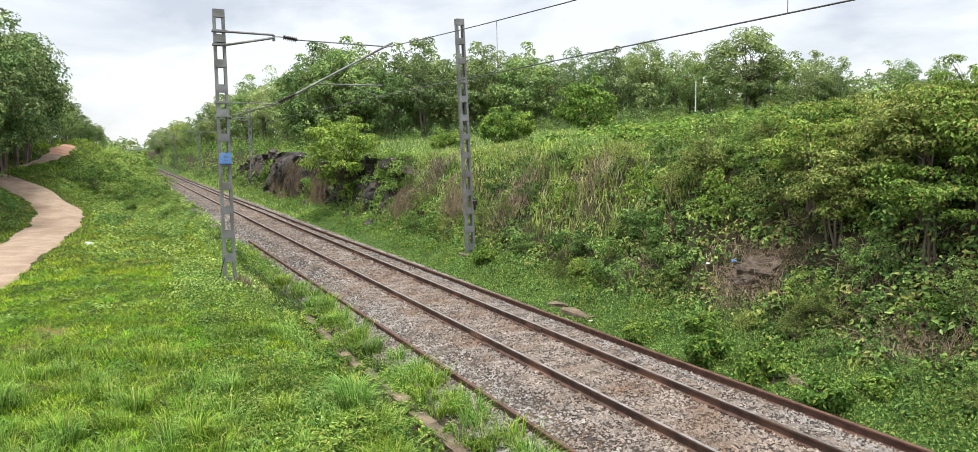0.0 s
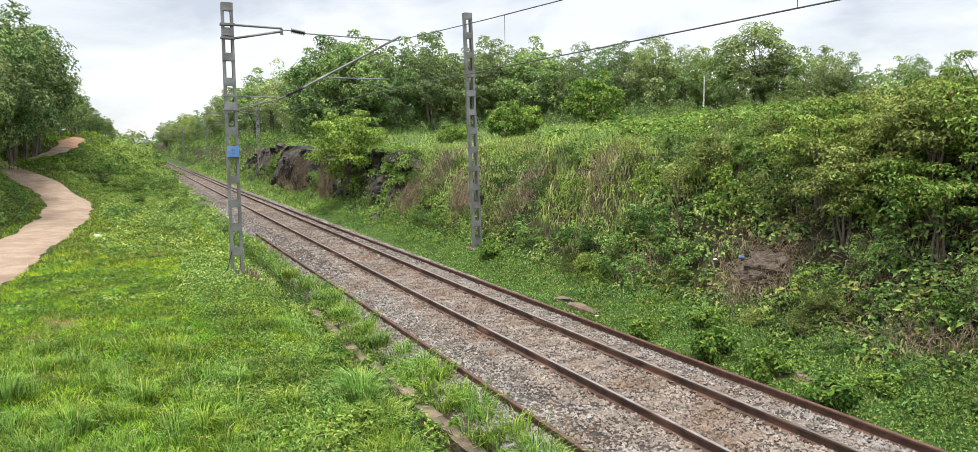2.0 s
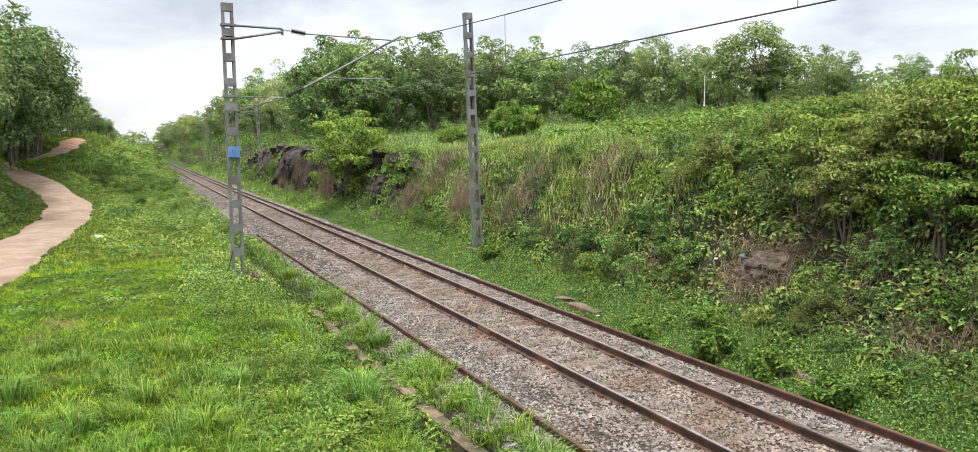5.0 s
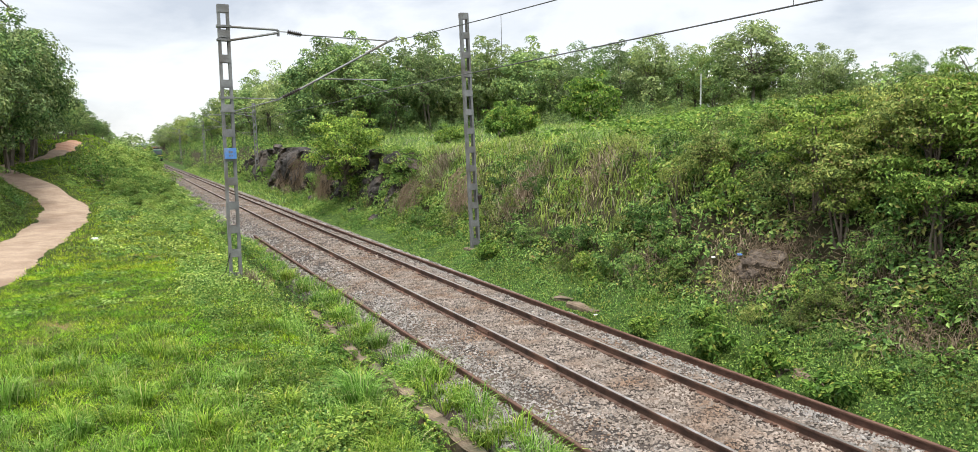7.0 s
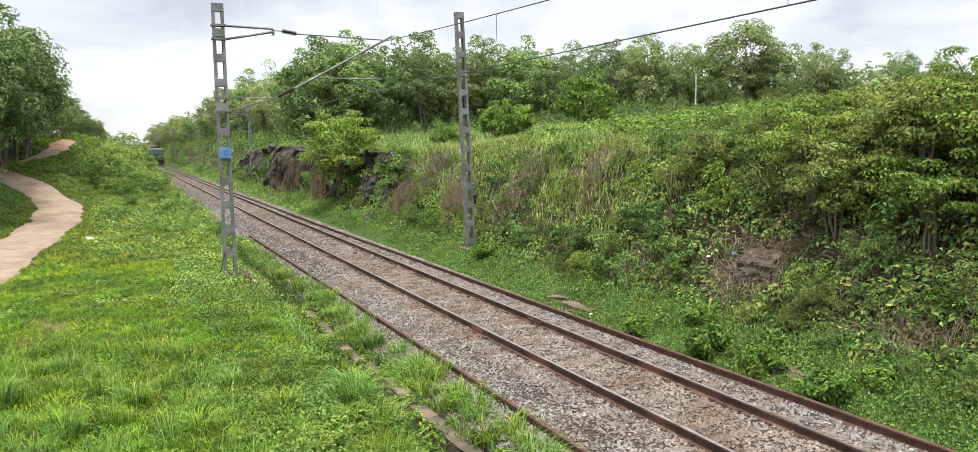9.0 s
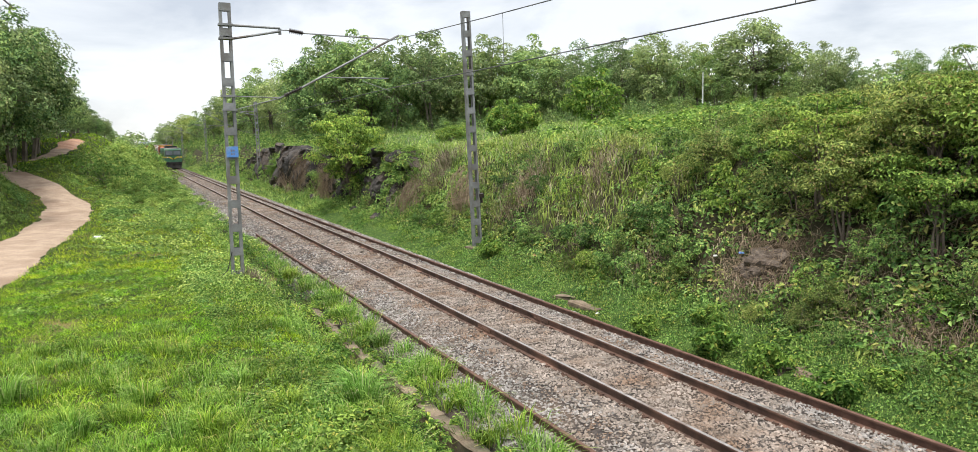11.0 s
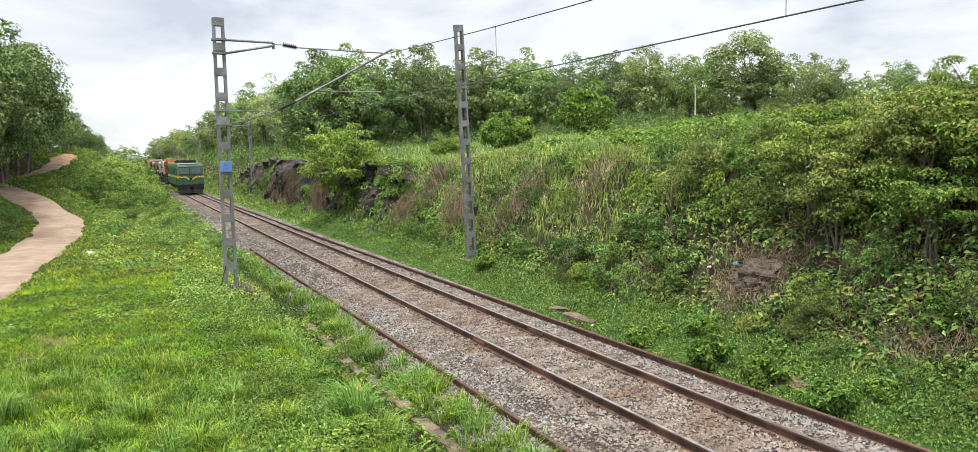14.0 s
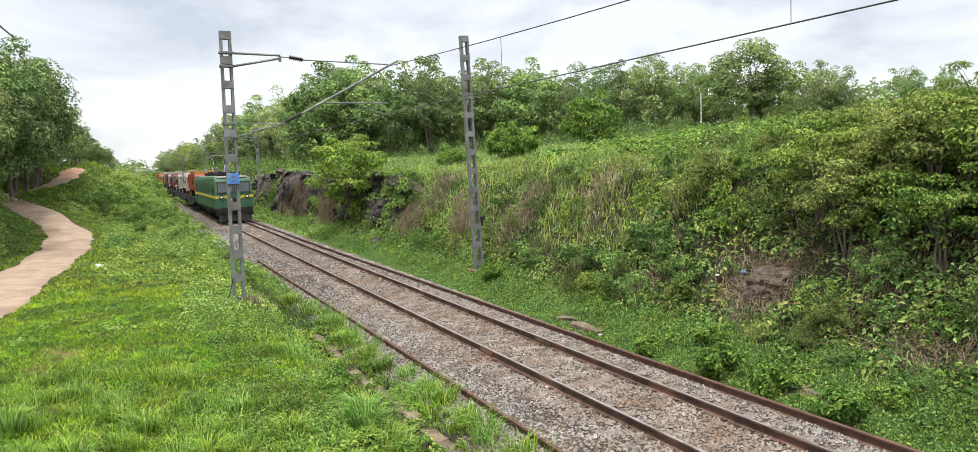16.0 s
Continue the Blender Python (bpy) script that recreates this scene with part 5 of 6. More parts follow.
def rock_face():
    """One broken face of laterite: blocks between cracks, ledges, a ragged foot."""
    ys, n = np.arange(39.0, 100.5, 0.22), 26
    V = []
    for y in ys:
        top = crag_edge(y) + 0.25 * noise.noise(Vector((y * 0.5, 3.1, 0)))
        for k in range(n):
            v = k / (n - 1)
            z = -0.5 + (top + 0.55) * min(1.0, v / 0.82)
            x = 4.85 + 0.55 * float(1 - step(43, 48, y)) + 0.75 * min(1.0, v / 0.82) ** 1.3 + 3.2 * max(0.0, v - 0.82) / 0.18
            q = Vector((y * 0.36 + z * 0.12, z * 0.30, 1.7))
            d, _ = noise.voronoi(q + 0.35 * noise.noise_vector(q * 2.1))
            q2 = Vector((y * 1.15 + z * 0.3, z * 0.55, 8.3))
            e, _ = noise.voronoi(q2 + 0.3 * noise.noise_vector(q2 * 1.5))
            crack = max(0.0, 0.18 - (d[1] - d[0])) * 5.0 + max(0.0, 0.12 - (e[1] - e[0])) * 1.4
            bulge = 0.75 * noise.fractal(Vector((y * 0.16, z * 0.25, 4.4)), 0.9, 2.1, 4) + 0.16 * noise.fractal(Vector((y * 1.9, z * 2.6, 0.4)), 0.8, 2.2, 4)
            out = (0.35 * (1 - d[0]) + bulge - crack) * min(1.0, 5 * (1 - v))
            V.append((x - out, y + 0.12 * noise.noise(q2), z + 0.18 * noise.noise(q2 * 1.3) - 0.9 * max(0.0, v - 0.82) / 0.18))
    m = len(ys)
    F = [(j * n + k, j * n + k + 1, (j + 1) * n + k + 1, (j + 1) * n + k) for j in range(m - 1) for k in range(n - 1)]
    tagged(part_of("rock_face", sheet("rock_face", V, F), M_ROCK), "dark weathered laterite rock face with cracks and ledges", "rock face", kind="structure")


rock_face()


def rocks():
    """Loose blocks on the edge of the rock face and at its foot."""
    g = np.random.default_rng(31)
    shapes = [rock_mesh(g, f) for f in (0.7, 0.85, 0.6, 0.95, 0.75)]
    spots = [(6.0, 58.0, crag_edge(58) - 0.05, 0.62, 1.5)]
    for y in (61.0, 63.2, 65.5, 66.8, 69.0, 70.2, 72.4, 74.0, 76.5, 79.0, 82.0, 86.0, 53.0, 42.5, 39.5):
        spots.append((5.75 + g.normal(0, 0.15), y, crag_edge(y) - g.uniform(0.1, 0.35), g.uniform(0.38, 0.7), g.uniform(0.8, 1.1)))
    for y in (39.0, 43.5, 54.5, 59.0, 64.0, 71.0, 78.0, 84.0):
        x = 4.45 + g.normal(0, 0.12)
        spots.append((x, y, on_land(x, y, 0.02), g.uniform(0.28, 0.5), 1.0))
    for i, (x, y, z, s, tall) in enumerate(spots):
        ob = new("boulder", shapes[i % 5])
        ob.matrix_basis = pose(x, y, z, g.normal(0, 14), g.normal(0, 14), g.uniform(0, 360)) @ Matrix.Diagonal((s * 0.9, s * g.uniform(0.9, 1.5), s * tall, 1))
        tagged(ob, "dark weathered laterite boulder in the cutting's rock face", "rock", "boulders of the rock face")


rocks()


def dry_clump(g, x, y, rad, high, count, label="clump of dry straw-coloured grass on the bank", lean=(0.5, 1.5)):
    px, py = x + g.normal(0, rad, count) * 0.6, y + g.normal(0, rad, count) * 0.6
    c = np.stack([px, py, land(px, py) + g.uniform(0, 0.25, count)], 1)
    ob = part_of("dry_grass_clump", sheet("dry_grass_clump", *blades(c, g.uniform(0.5, 1.0, count) * high, g.uniform(0.010, 0.022, count), g.uniform(*lean, count), g)), L_DRY)
    tagged(ob, label, "dry grass", "dry grass on the bank", "stuff")


def dry_growth():
    g = np.random.default_rng(33)
    # dead creepers and roots that hang down the rocks
    for y0, y1, x0, top, low, n in ((49.0, 53.0, 4.55, 3.0, 0.3, 130), (57.0, 62.5, 4.55, 3.3, 0.5, 150), (34.5, 37.0, 5.2, 2.2, 0.4, 75), (29.0, 31.5, 5.7, 3.0, 1.0, 80), (64, 68, 4.6, 2.6, 0.4, 80)):
        paths = []
        for _ in range(n):
            y = g.uniform(y0, y1)
            h = top - g.uniform(0, 0.8) * (top - low)
            z1 = max(low, h - g.uniform(0.6, 1.9))
            a = np.array([x0 + 0.28 * (h - low) + g.normal(0, 0.16), y, h])
            b = np.array([x0 - 0.15 + g.normal(0, 0.2), y + g.normal(0, 0.35), z1])
            paths.append(([a, a + (-0.22, 0, 0.06), (a + b) / 2 + (-0.28, 0, 0.1), b], [0.010, 0.016, 0.014, 0.006]))
        tagged(part_of("dead_creepers", sheet("dead_creepers", *tubes(paths, 3)), M_TWIG), "dead brown creepers hanging down the rocks", "dead creepers", "dead creepers on the rocks", "stuff")
    for x, y, r, h, n in ((6.9, 36.0, 1.1, 1.1, 900), (6.0, 38.3, 0.8, 1.0, 600), (6.6, 26.2, 0.9, 1.2, 700), (7.2, 21.5, 0.8, 0.9, 450),
                          (6.2, 14.2, 0.6, 0.3, 300), (5.8, 13.0, 0.5, 0.24, 420), (5.7, 12.2, 0.5, 0.25, 300), (6.1, 31.0, 0.7, 0.9, 500), (5.6, 57.0, 1.0, 1.2, 500), (5.5, 63.0, 1.2, 1.2, 500), (5.4, 53.0, 0.9, 1.0, 400),
                          (5.1, 8.3, 0.5, 0.4, 300), (6.2, 9.8, 0.6, 0.6, 350), (5.4, 17.0, 0.6, 0.5, 300)):
        dry_clump(g, x, y, r, h, n)
    dry_clump(g, -4.55, 22.6, 0.30, 0.50, 300, "brownish dry grass clump beside the mast foot", (0.2, 0.8))
    # heaps of dead twigs
    for x, y, r, n in ((5.8, 13.4, 0.9, 220), (5.85, 12.6, 0.8, 420), (5.9, 12.3, 0.7, 160), (6.0, 16.4, 0.7, 90), (5.5, 20.5, 0.6, 70), (6.6, 8.4, 0.8, 80), (14.8, 41.0, 0.9, 70), (7.0, 17.8, 0.7, 70), (6.3, 10.4, 1.0, 150), (6.0, 8.7, 0.9, 120), (6.9, 9.3, 1.0, 130), (6.6, 7.3, 0.8, 90), (5.0, 8.6, 0.6, 130), (5.2, 7.7, 0.6, 120), (5.3, 9.5, 0.6, 90)):
        paths = []
        for _ in range(n):
            a = np.array([x + g.normal(0, r * 0.55), y + g.normal(0, r * 0.55), 0])
            a[2] = on_land(a[0], a[1], g.uniform(0.0, 0.42))
            d = units(1, g, 0.1)[0] * g.uniform(0.25, 0.6)
            paths.append(([a, a + d * 0.5 + g.normal(0, 0.05, 3), a + d + (0, 0, -0.1)], [0.006, 0.0045, 0.002]))
        ob = part_of("twig_heap", sheet("twig_heap", *tubes(paths, 4)), M_TWIG)
        tagged(ob, "heap of dead brown twigs caught on the bank", "dead twigs", "dead twigs on the bank", "stuff")


dry_growth()


def matted_heap():
    """A weathered hummock of earth and dead growth half way up the bank."""
    x, y = 5.95, 12.7
    bm = bmesh.new()
    bmesh.ops.create_icosphere(bm, subdivisions=4, radius=1.0)
    for v in bm.verts:
        q = v.co * 1.6 + Vector((3, 1, 7))
        v.co = Vector((v.co.x * 0.5, v.co.y * 0.75, v.co.z * 0.36)) * (1 + 0.5 * noise.fractal(q, 0.9, 2.1, 5))
    ob = part("earth_hummock", bm, M_HUMMOCK)
    ob.matrix_basis = pose(x, y, on_land(x, y, -0.02), 0, -32, 10)
    tagged(ob, "weathered brown hummock of earth and matted roots", "hummock")


matted_heap()


def slabs():
    g = np.random.default_rng(35)
    for x, y, sx, sy in ((3.2, 16.4, 0.28, 0.6), (3.25, 17.6, 0.22, 0.4), (3.3, 10.0, 0.2, 0.3), (3.4, 9.2, 0.22, 0.35)):
        bm = bmesh.new()
        box(bm, -sx, sx, -sy, sy, -0.1, 0.05, 0.03)
        for v in bm.verts:
            v.co += Vector(g.normal(0, 0.025, 3))
        ob = part("stone_slab", bm, M_WALL)
        ob.matrix_basis = pose(x, y, on_land(x, y, -0.035), g.normal(0, 2), g.normal(0, 3), g.uniform(-20, 20))
        tagged(ob, "flat weathered stone slab beside the ballast", "stone slab", "stone slabs along the verge")


slabs()


def scrap(x, y, size, mat, label, up=0.06):
    g = np.random.default_rng(int(x * 10) % 50)
    bm = bmesh.new()
    bmesh.ops.create_icosphere(bm, subdivisions=3, radius=1.0)
    for v in bm.verts:
        q = v.co * 2.2 + Vector((x, y, 0))
        v.co = Vector((v.co.x * size, v.co.y * size * 0.6, v.co.z * size * 0.28)) * (1 + 0.5 * noise.fractal(q, 1.0, 2.0, 3))
    ob = part("litter", bm, mat)
    ob.matrix_basis = pose(x, y, on_land(x, y, up), 0, 0, g.uniform(0, 90))
    tagged(ob, label, "litter", "litter")


scrap(-9.1, 34.0, 0.26, M_WHITE, "crumpled white sack lying in the grass")
scrap(5.9, 13.6, 0.09, M_SIGN, "small scrap of blue plastic on dead twigs", 0.4)
scrap(5.8, 14.4, 0.08, M_WHITE, "small scrap of white plastic on dead twigs", 0.35)
scrap(2.9, 15.6, 0.06, M_WHITE, "small white scrap beside the ballast")


def posts():
    x, y = 33.3, 45.0
    p = thing("white_post", pose(x, y, on_land(x, y), 0, 0, 0), "thin white-painted post standing in tall grass", "post")
    bm = bmesh.new()
    rod(bm, (0, 0, -0.4), (0, 0, 3.3), 0.045, 0.038, 10)
    part("shaft", bm, M_WHITE, p)
    bm = bmesh.new()
    rod(bm, (0, 0, 3.3), (0, 0, 3.35), 0.05, 0.035, 10)
    part("cap", bm, M_GALV, p)


posts()


def mud_crest():
    ys = np.linspace(74, 92, 30)
    V = []
    for y in ys:
        cx, hw = path_x(y)
        for k in range(9):
            x = cx + hw * 1.02 * (k / 4 - 1) + 0.1 * math.sin(y * 1.1)
            V.append((x, y, on_land(x, y, 0.055 - 0.08 * (k in (0, 8)))))
    F = [(j * 9 + i, j * 9 + i + 1, (j + 1) * 9 + i + 1, (j + 1) * 9 + i) for j in range(29) for i in range(8)]
    tagged(smooth(part_of("earth_ramp", sheet("earth_ramp", V, F), M_MUD)), "red earth ramp where the path climbs", "path", kind="structure")


mud_crest()


def far_hill():
    g = np.random.default_rng(41)
    V, F = [], []
    n = 120
    for i in range(n):
        x = -260 + 620 * i / (n - 1)
        top = 10 + 4 * math.sin(i * 0.17 + 0.6) + 2.5 * math.sin(i * 0.61) + g.normal(0, 1.6)
        for k in range(6):
            V.append((x, 900 + 30 * k, -8 + (top + 8) * (1 - (1 - k / 5) ** 2)))
    F = [(i * 6 + k, (i + 1) * 6 + k, (i + 1) * 6 + k + 1, i * 6 + k + 1) for i in range(n - 1) for k in range(5)]
    tagged(part_of("far_hill", sheet("far_hill", V, F), M_FAR), "wooded ridge in the distance, haze put into its blue-green colour", "hill", kind="structure")


far_hill()


def hanging_branch():
    g = np.random.default_rng(43)
    tip = np.array([-8.36, 5.2, 5.12])
    paths, P, D = [], [], []
    a = tip + (-0.9, 0.3, 0.75)
    paths.append(([a, (a + tip) / 2 + (0, 0, 0.1), tip], [0.02, 0.012, 0.004]))
    for _ in range(14):
        s = a + (tip - a) * g.uniform(0.25, 1.0)
        e = s + g.normal(0, 0.05, 3) + (0.0, 0, -0.05)
        paths.append(([s, (s + e) / 2 + (0, 0, 0.02), e], [0.006, 0.004, 0.002]))
        for _ in range(7):
            P.append(s + (e - s) * g.uniform(0.3, 1.0))
            D.append(units(1, g, -0.4)[0])
    t = thing("overhanging_branch", pose(0, 0, 0), "thin dark leafy twig hanging over the path side", "branch")
    part_of("twig", sheet("twig", *tubes(paths, 5)), M_BARK, t)
    tagged(part_of("leaf_cluster", sheet("leaf_cluster", *leaves(np.array(P), np.array(D), 0.05, 0.02, g)), L_DARK, t), kind="stuff")


hanging_branch()


def big_tufts():
    """Single large tufts of long arching grass."""
    g = np.random.default_rng(51)
    for x, y, h, n in ((-4.75, 10.95, 0.85, 420), (-4.55, 10.5, 0.7, 260), (-4.6, 11.9, 0.6, 200), (-9.8, 13.4, 0.62, 300), (-7.9, 12.5, 0.50, 300), (-7.1, 10.6, 0.50, 300), (-8.8, 11.5, 0.48, 280), (-6.4, 12.6, 0.42, 240), (-5.9, 11.2, 0.45, 240),
                       (-2.95, 19.2, 0.5, 300), (-2.85, 16.0, 0.5, 320), (-2.9, 17.5, 0.42, 240), (-2.95, 21.5, 0.5, 240), (-3.0, 26.0, 0.55, 260), (-2.85, 13.6, 0.42, 240), (-2.8, 11.6, 0.42, 260)):
        dx, dy = g.normal(0, 0.09, n), g.normal(0, 0.09, n)
        px, py = x + dx, y + dy
        z = land(px, py) if x < -3.5 else bed_z(px)
        ob = part_of("grass_tuft", sheet("grass_tuft", *blades(np.stack([px, py, z], 1), g.uniform(0.45, 1.0, n) * h, g.uniform(0.008, 0.015, n), g.uniform(0.4, 1.1, n), g, False, np.arctan2(dy, dx))), L_TUFT)
        tagged(ob, "large tuft of long arching green grass", "grass tuft", "large grass tufts")


big_tufts()

# ---- train ----
FRONT = 122.5     # the engine's front at 12.5 s
SPEED = 16.75
TRACK_MID = 0.065


def front_y(t):
    return FRONT - SPEED * (t - 12.5)


M_GREEN = surface("engine_green_paint", (0.028, 0.115, 0.065), (0.042, 0.145, 0.08), 1.5, 0.45, (0.10, 0.13, 0.07), 0.6, 0.05, 12)
M_YELLOW = surface("engine_yellow_paint", (0.55, 0.45, 0.04), (0.66, 0.54, 0.06), 2.0, 0.5, (0.35, 0.30, 0.08), 0.8, 0.05, 14)
M_BLACK = surface("sooty_black_paint", (0.010, 0.010, 0.010), (0.026, 0.024, 0.022), 4.0, 0.85, (0.04, 0.032, 0.025), 1.0, 0.2, 30)
M_ROOF = surface("dusty_grey_roof", (0.22, 0.21, 0.19), (0.32, 0.30, 0.27), 1.5, 0.8, (0.14, 0.12, 0.10), 0.8, 0.1, 20)
M_GLASS = surface("dark_cab_glass", (0.06, 0.075, 0.08), (0.09, 0.105, 0.11), 0.6, 0.15, None, 1, 0, 30)
M_LOUVRE = surface("dark_louvre", (0.03, 0.06, 0.04), (0.05, 0.09, 0.06), 3.0, 0.7, None, 1, 0.1, 30)
M_ORANGE = surface("orange_truck_paint", (0.25, 0.048, 0.028), (0.32, 0.07, 0.04), 1.5, 0.5, (0.38, 0.12, 0.06), 0.7, 0.05, 12)
M_AMBER = surface("amber_truck_paint", (0.46, 0.24, 0.05), (0.52, 0.29, 0.07), 1.5, 0.5, None, 0.7, 0.05, 12)
M_MAROON = surface("maroon_truck_paint", (0.13, 0.035, 0.03), (0.18, 0.05, 0.042), 1.5, 0.55, (0.18, 0.09, 0.07), 0.7, 0.05, 12)
M_CREAM = surface("cream_truck_paint", (0.27, 0.24, 0.20), (0.38, 0.34, 0.29), 1.5, 0.55, (0.42, 0.34, 0.26), 0.7, 0.05, 12)
M_TARP = surface("brown_tarpaulin", (0.11, 0.09, 0.072), (0.18, 0.15, 0.12), 1.2, 0.85, (0.15, 0.12, 0.10), 0.8, 0.3, 8)
M_RUBBER = surface("tyre_rubber", (0.018, 0.017, 0.016), (0.035, 0.03, 0.028), 6.0, 0.85, (0.09, 0.07, 0.055), 2.0, 0.2, 30)


def lamp_material(name, colour, strength):
    m, N, L = nodes(name)
    o, e = N("ShaderNodeOutputMaterial"), N("ShaderNodeEmission")
    e.inputs[0].default_value, e.inputs[1].default_value = (*colour, 1), strength
    L(e.outputs[0], o.inputs[0])
    return m


M_LIT = lamp_material("lit_headlamp", (1.0, 0.88, 0.80), 0.75)


def prism(bm, outline, x0, x1, taper=0.0):
    """A side outline of (y, z) carried from x0 to x1; the part above 3.2 m leans in by taper."""
    rows = []
    for x in (x0, x1):
        rows.append([bm.verts.new((x * (1 - taper * max(0.0, z - 3.2)), y, z)) for y, z in outline])
    n = len(outline)
    bm.faces.new(rows[0])
    bm.faces.new(list(reversed(rows[1])))
    for i in range(n):
        bm.faces.new((rows[0][(i + 1) % n], rows[0][i], rows[1][i], rows[1][(i + 1) % n]))
    bmesh.ops.recalc_face_normals(bm, faces=bm.faces)
    return bm


def bevelled(bm, w):
    bmesh.ops.bevel(bm, geom=list(bm.edges), offset=w, segments=2, affect="EDGES")
    return bm


def on_screen(z):
    """Depth of the raked cab front at the height z."""
    return 0.0 if z < 2.42 else 0.26 * (z - 2.42) / 1.05


def pantograph(loco, y, raised):
    head = 1.62 if raised else 0.42
    bm = bmesh.new()
    box(bm, -0.75, 0.75, y - 0.6, y + 0.6, 4.02, 4.10)
    for s in (-1, 1):
        for e in (-1, 1):
            rod(bm, (s * 0.6, y + e * 0.5, 3.86), (s * 0.6, y + e * 0.5, 4.05), 0.06)
    p = part("pantograph", bm, M_BLACK, loco, "raised sprung pantograph" if raised else "folded pantograph")
    zt = 4.1 + head
    knee = 0.95 if raised else 1.25
    for s in (-1, 1):
        bm = bmesh.new()
        for e in (-1, 1):
            rod(bm, (s * 0.45, y + e * 0.25, 4.1), (s * 0.6, y + e * knee, 4.1 + head * 0.48), 0.035)
            rod(bm, (s * 0.6, y + e * knee, 4.1 + head * 0.48), (s * 0.5, y + e * 0.12, zt), 0.028)
        part("arm", bm, M_GALV, p)
    bm = bmesh.new()
    for e in (-0.18, 0.18):
        rod(bm, (-0.55, y + e, zt), (0.55, y + e, zt), 0.035)
        for s in (-1, 1):
            rod(bm, (s * 0.55, y + e, zt), (s * 0.9, y + e, zt - 0.22), 0.03)
    part("pan_head", bm, M_GALV, p)


def locomotive():
    e = thing("locomotive", pose(TRACK_MID, front_y(0), 0), "green electric goods locomotive with yellow band and raised pantograph", "locomotive")
    Ln = 19.4
    side = [(0, 1.12), (0, 2.42), (0.26, 3.47), (0.62, 3.72), (1.1, 3.80), (Ln - 1.1, 3.80), (Ln - 0.62, 3.72), (Ln - 0.26, 3.47), (Ln, 2.42), (Ln, 1.12)]
    body = part("body", bevelled(prism(bmesh.new(), side, -1.5, 1.5, 0.16), 0.06), M_GREEN, e, "dark green painted body")
    roof = [(0.45, 3.74), (1.0, 3.845), (Ln - 1.0, 3.845), (Ln - 0.45, 3.74), (Ln - 1.0, 3.70), (1.0, 3.70)]
    part("roof", bevelled(prism(bmesh.new(), roof, -1.42, 1.42, 0.3), 0.03), M_ROOF, e, "dusty grey roof")
    for s in (-1, 1):
        bm = bmesh.new()
        x0, x1 = sorted((s * 0.10, s * 1.24))
        prism(bm, [(on_screen(2.52) - 0.035, 2.52), (on_screen(3.30) - 0.035, 3.30), (on_screen(3.30) + 0.05, 3.30), (on_screen(2.52) + 0.05, 2.52)], x0, x1)
        part("windscreen", bm, M_GLASS, body, "dark cab windscreen")
        bm = bmesh.new()
        for a, b, c, d in ((x0 - 0.06, x1 + 0.06, 3.30, 3.37), (x0 - 0.06, x1 + 0.06, 2.45, 2.52), (x0 - 0.06, x0, 2.45, 3.37), (x1, x1 + 0.06, 2.45, 3.37)):
            prism(bm, [(on_screen(c) - 0.055, c), (on_screen(d) - 0.055, d), (on_screen(d) + 0.05, d), (on_screen(c) + 0.05, c)], a, b)
        part("window_frame", bm, M_BLACK, body)
        bm = bmesh.new()
        x0, x1 = sorted((s * 0.62, s * 1.49))
        box(bm, x0, x1, -0.012, 0.01, 2.02, 2.24)
        part("band", bm, M_YELLOW, body, "yellow band")
        bm = bmesh.new()
        corner = ((0.04, 1.66), (0.04, 1.86), (0.64, 2.24), (0.64, 2.02))
        near, deep = ([bm.verts.new((s * a, y, z)) for a, z in corner] for y in (-0.03, 0.02))
        bm.faces.new(near)
        bm.faces.new(deep)
        for k in range(4):
            bm.faces.new((near[k], near[(k + 1) % 4], deep[(k + 1) % 4], deep[k]))
        bmesh.ops.recalc_face_normals(bm, faces=bm.faces)
        part("band", bm, M_YELLOW, body, "slanting yellow wing of the band")
        bm = bmesh.new()
        rod(bm, (s * 1.02, -0.07, 2.12), (s * 1.02, 0.02, 2.12), 0.15, sides=14)
        hl = part("headlight", bm, M_BLACK, body, "round headlight in a dark rim")
        bm = bmesh.new()
        rod(bm, (s * 1.02, -0.082, 2.12), (s * 1.02, -0.06, 2.12), 0.085, sides=14)
        part("lens", bm, M_LIT, hl)
        bm = bmesh.new()
        a, b = sorted((s * 1.492, s * 1.512))
        box(bm, a, b, 0.08, Ln - 0.08, 2.02, 2.24)
        part("band", bm, M_YELLOW, body, "yellow band")
        for y in (2.0, Ln - 2.6):
            bm = bmesh.new()
            a, b = sorted((s * 1.488, s * 1.506))
            box(bm, a, b, y, y + 0.62, 1.25, 3.25)
            part("cab_door", bm, M_BLACK, body, "dark recessed cab door")
        for y in (0.75, 4.3, 7.2, 10.1, 13.0):
            bm = bmesh.new()
            a, b = sorted((s * 1.485, s * 1.508))
            w = 0.8 if y < 1 else 1.5
            if y < 1:
                box(bm, a, b, y, y + w, 2.5, 3.15)
            else:
                for k in range(6):
                    box(bm, a, b, y, y + w, 2.46 + 0.14 * k, 2.55 + 0.14 * k)
            part("cab_window" if y < 1 else "louvre", bm, M_GLASS if y < 1 else M_LOUVRE, body)
        bm = bmesh.new()
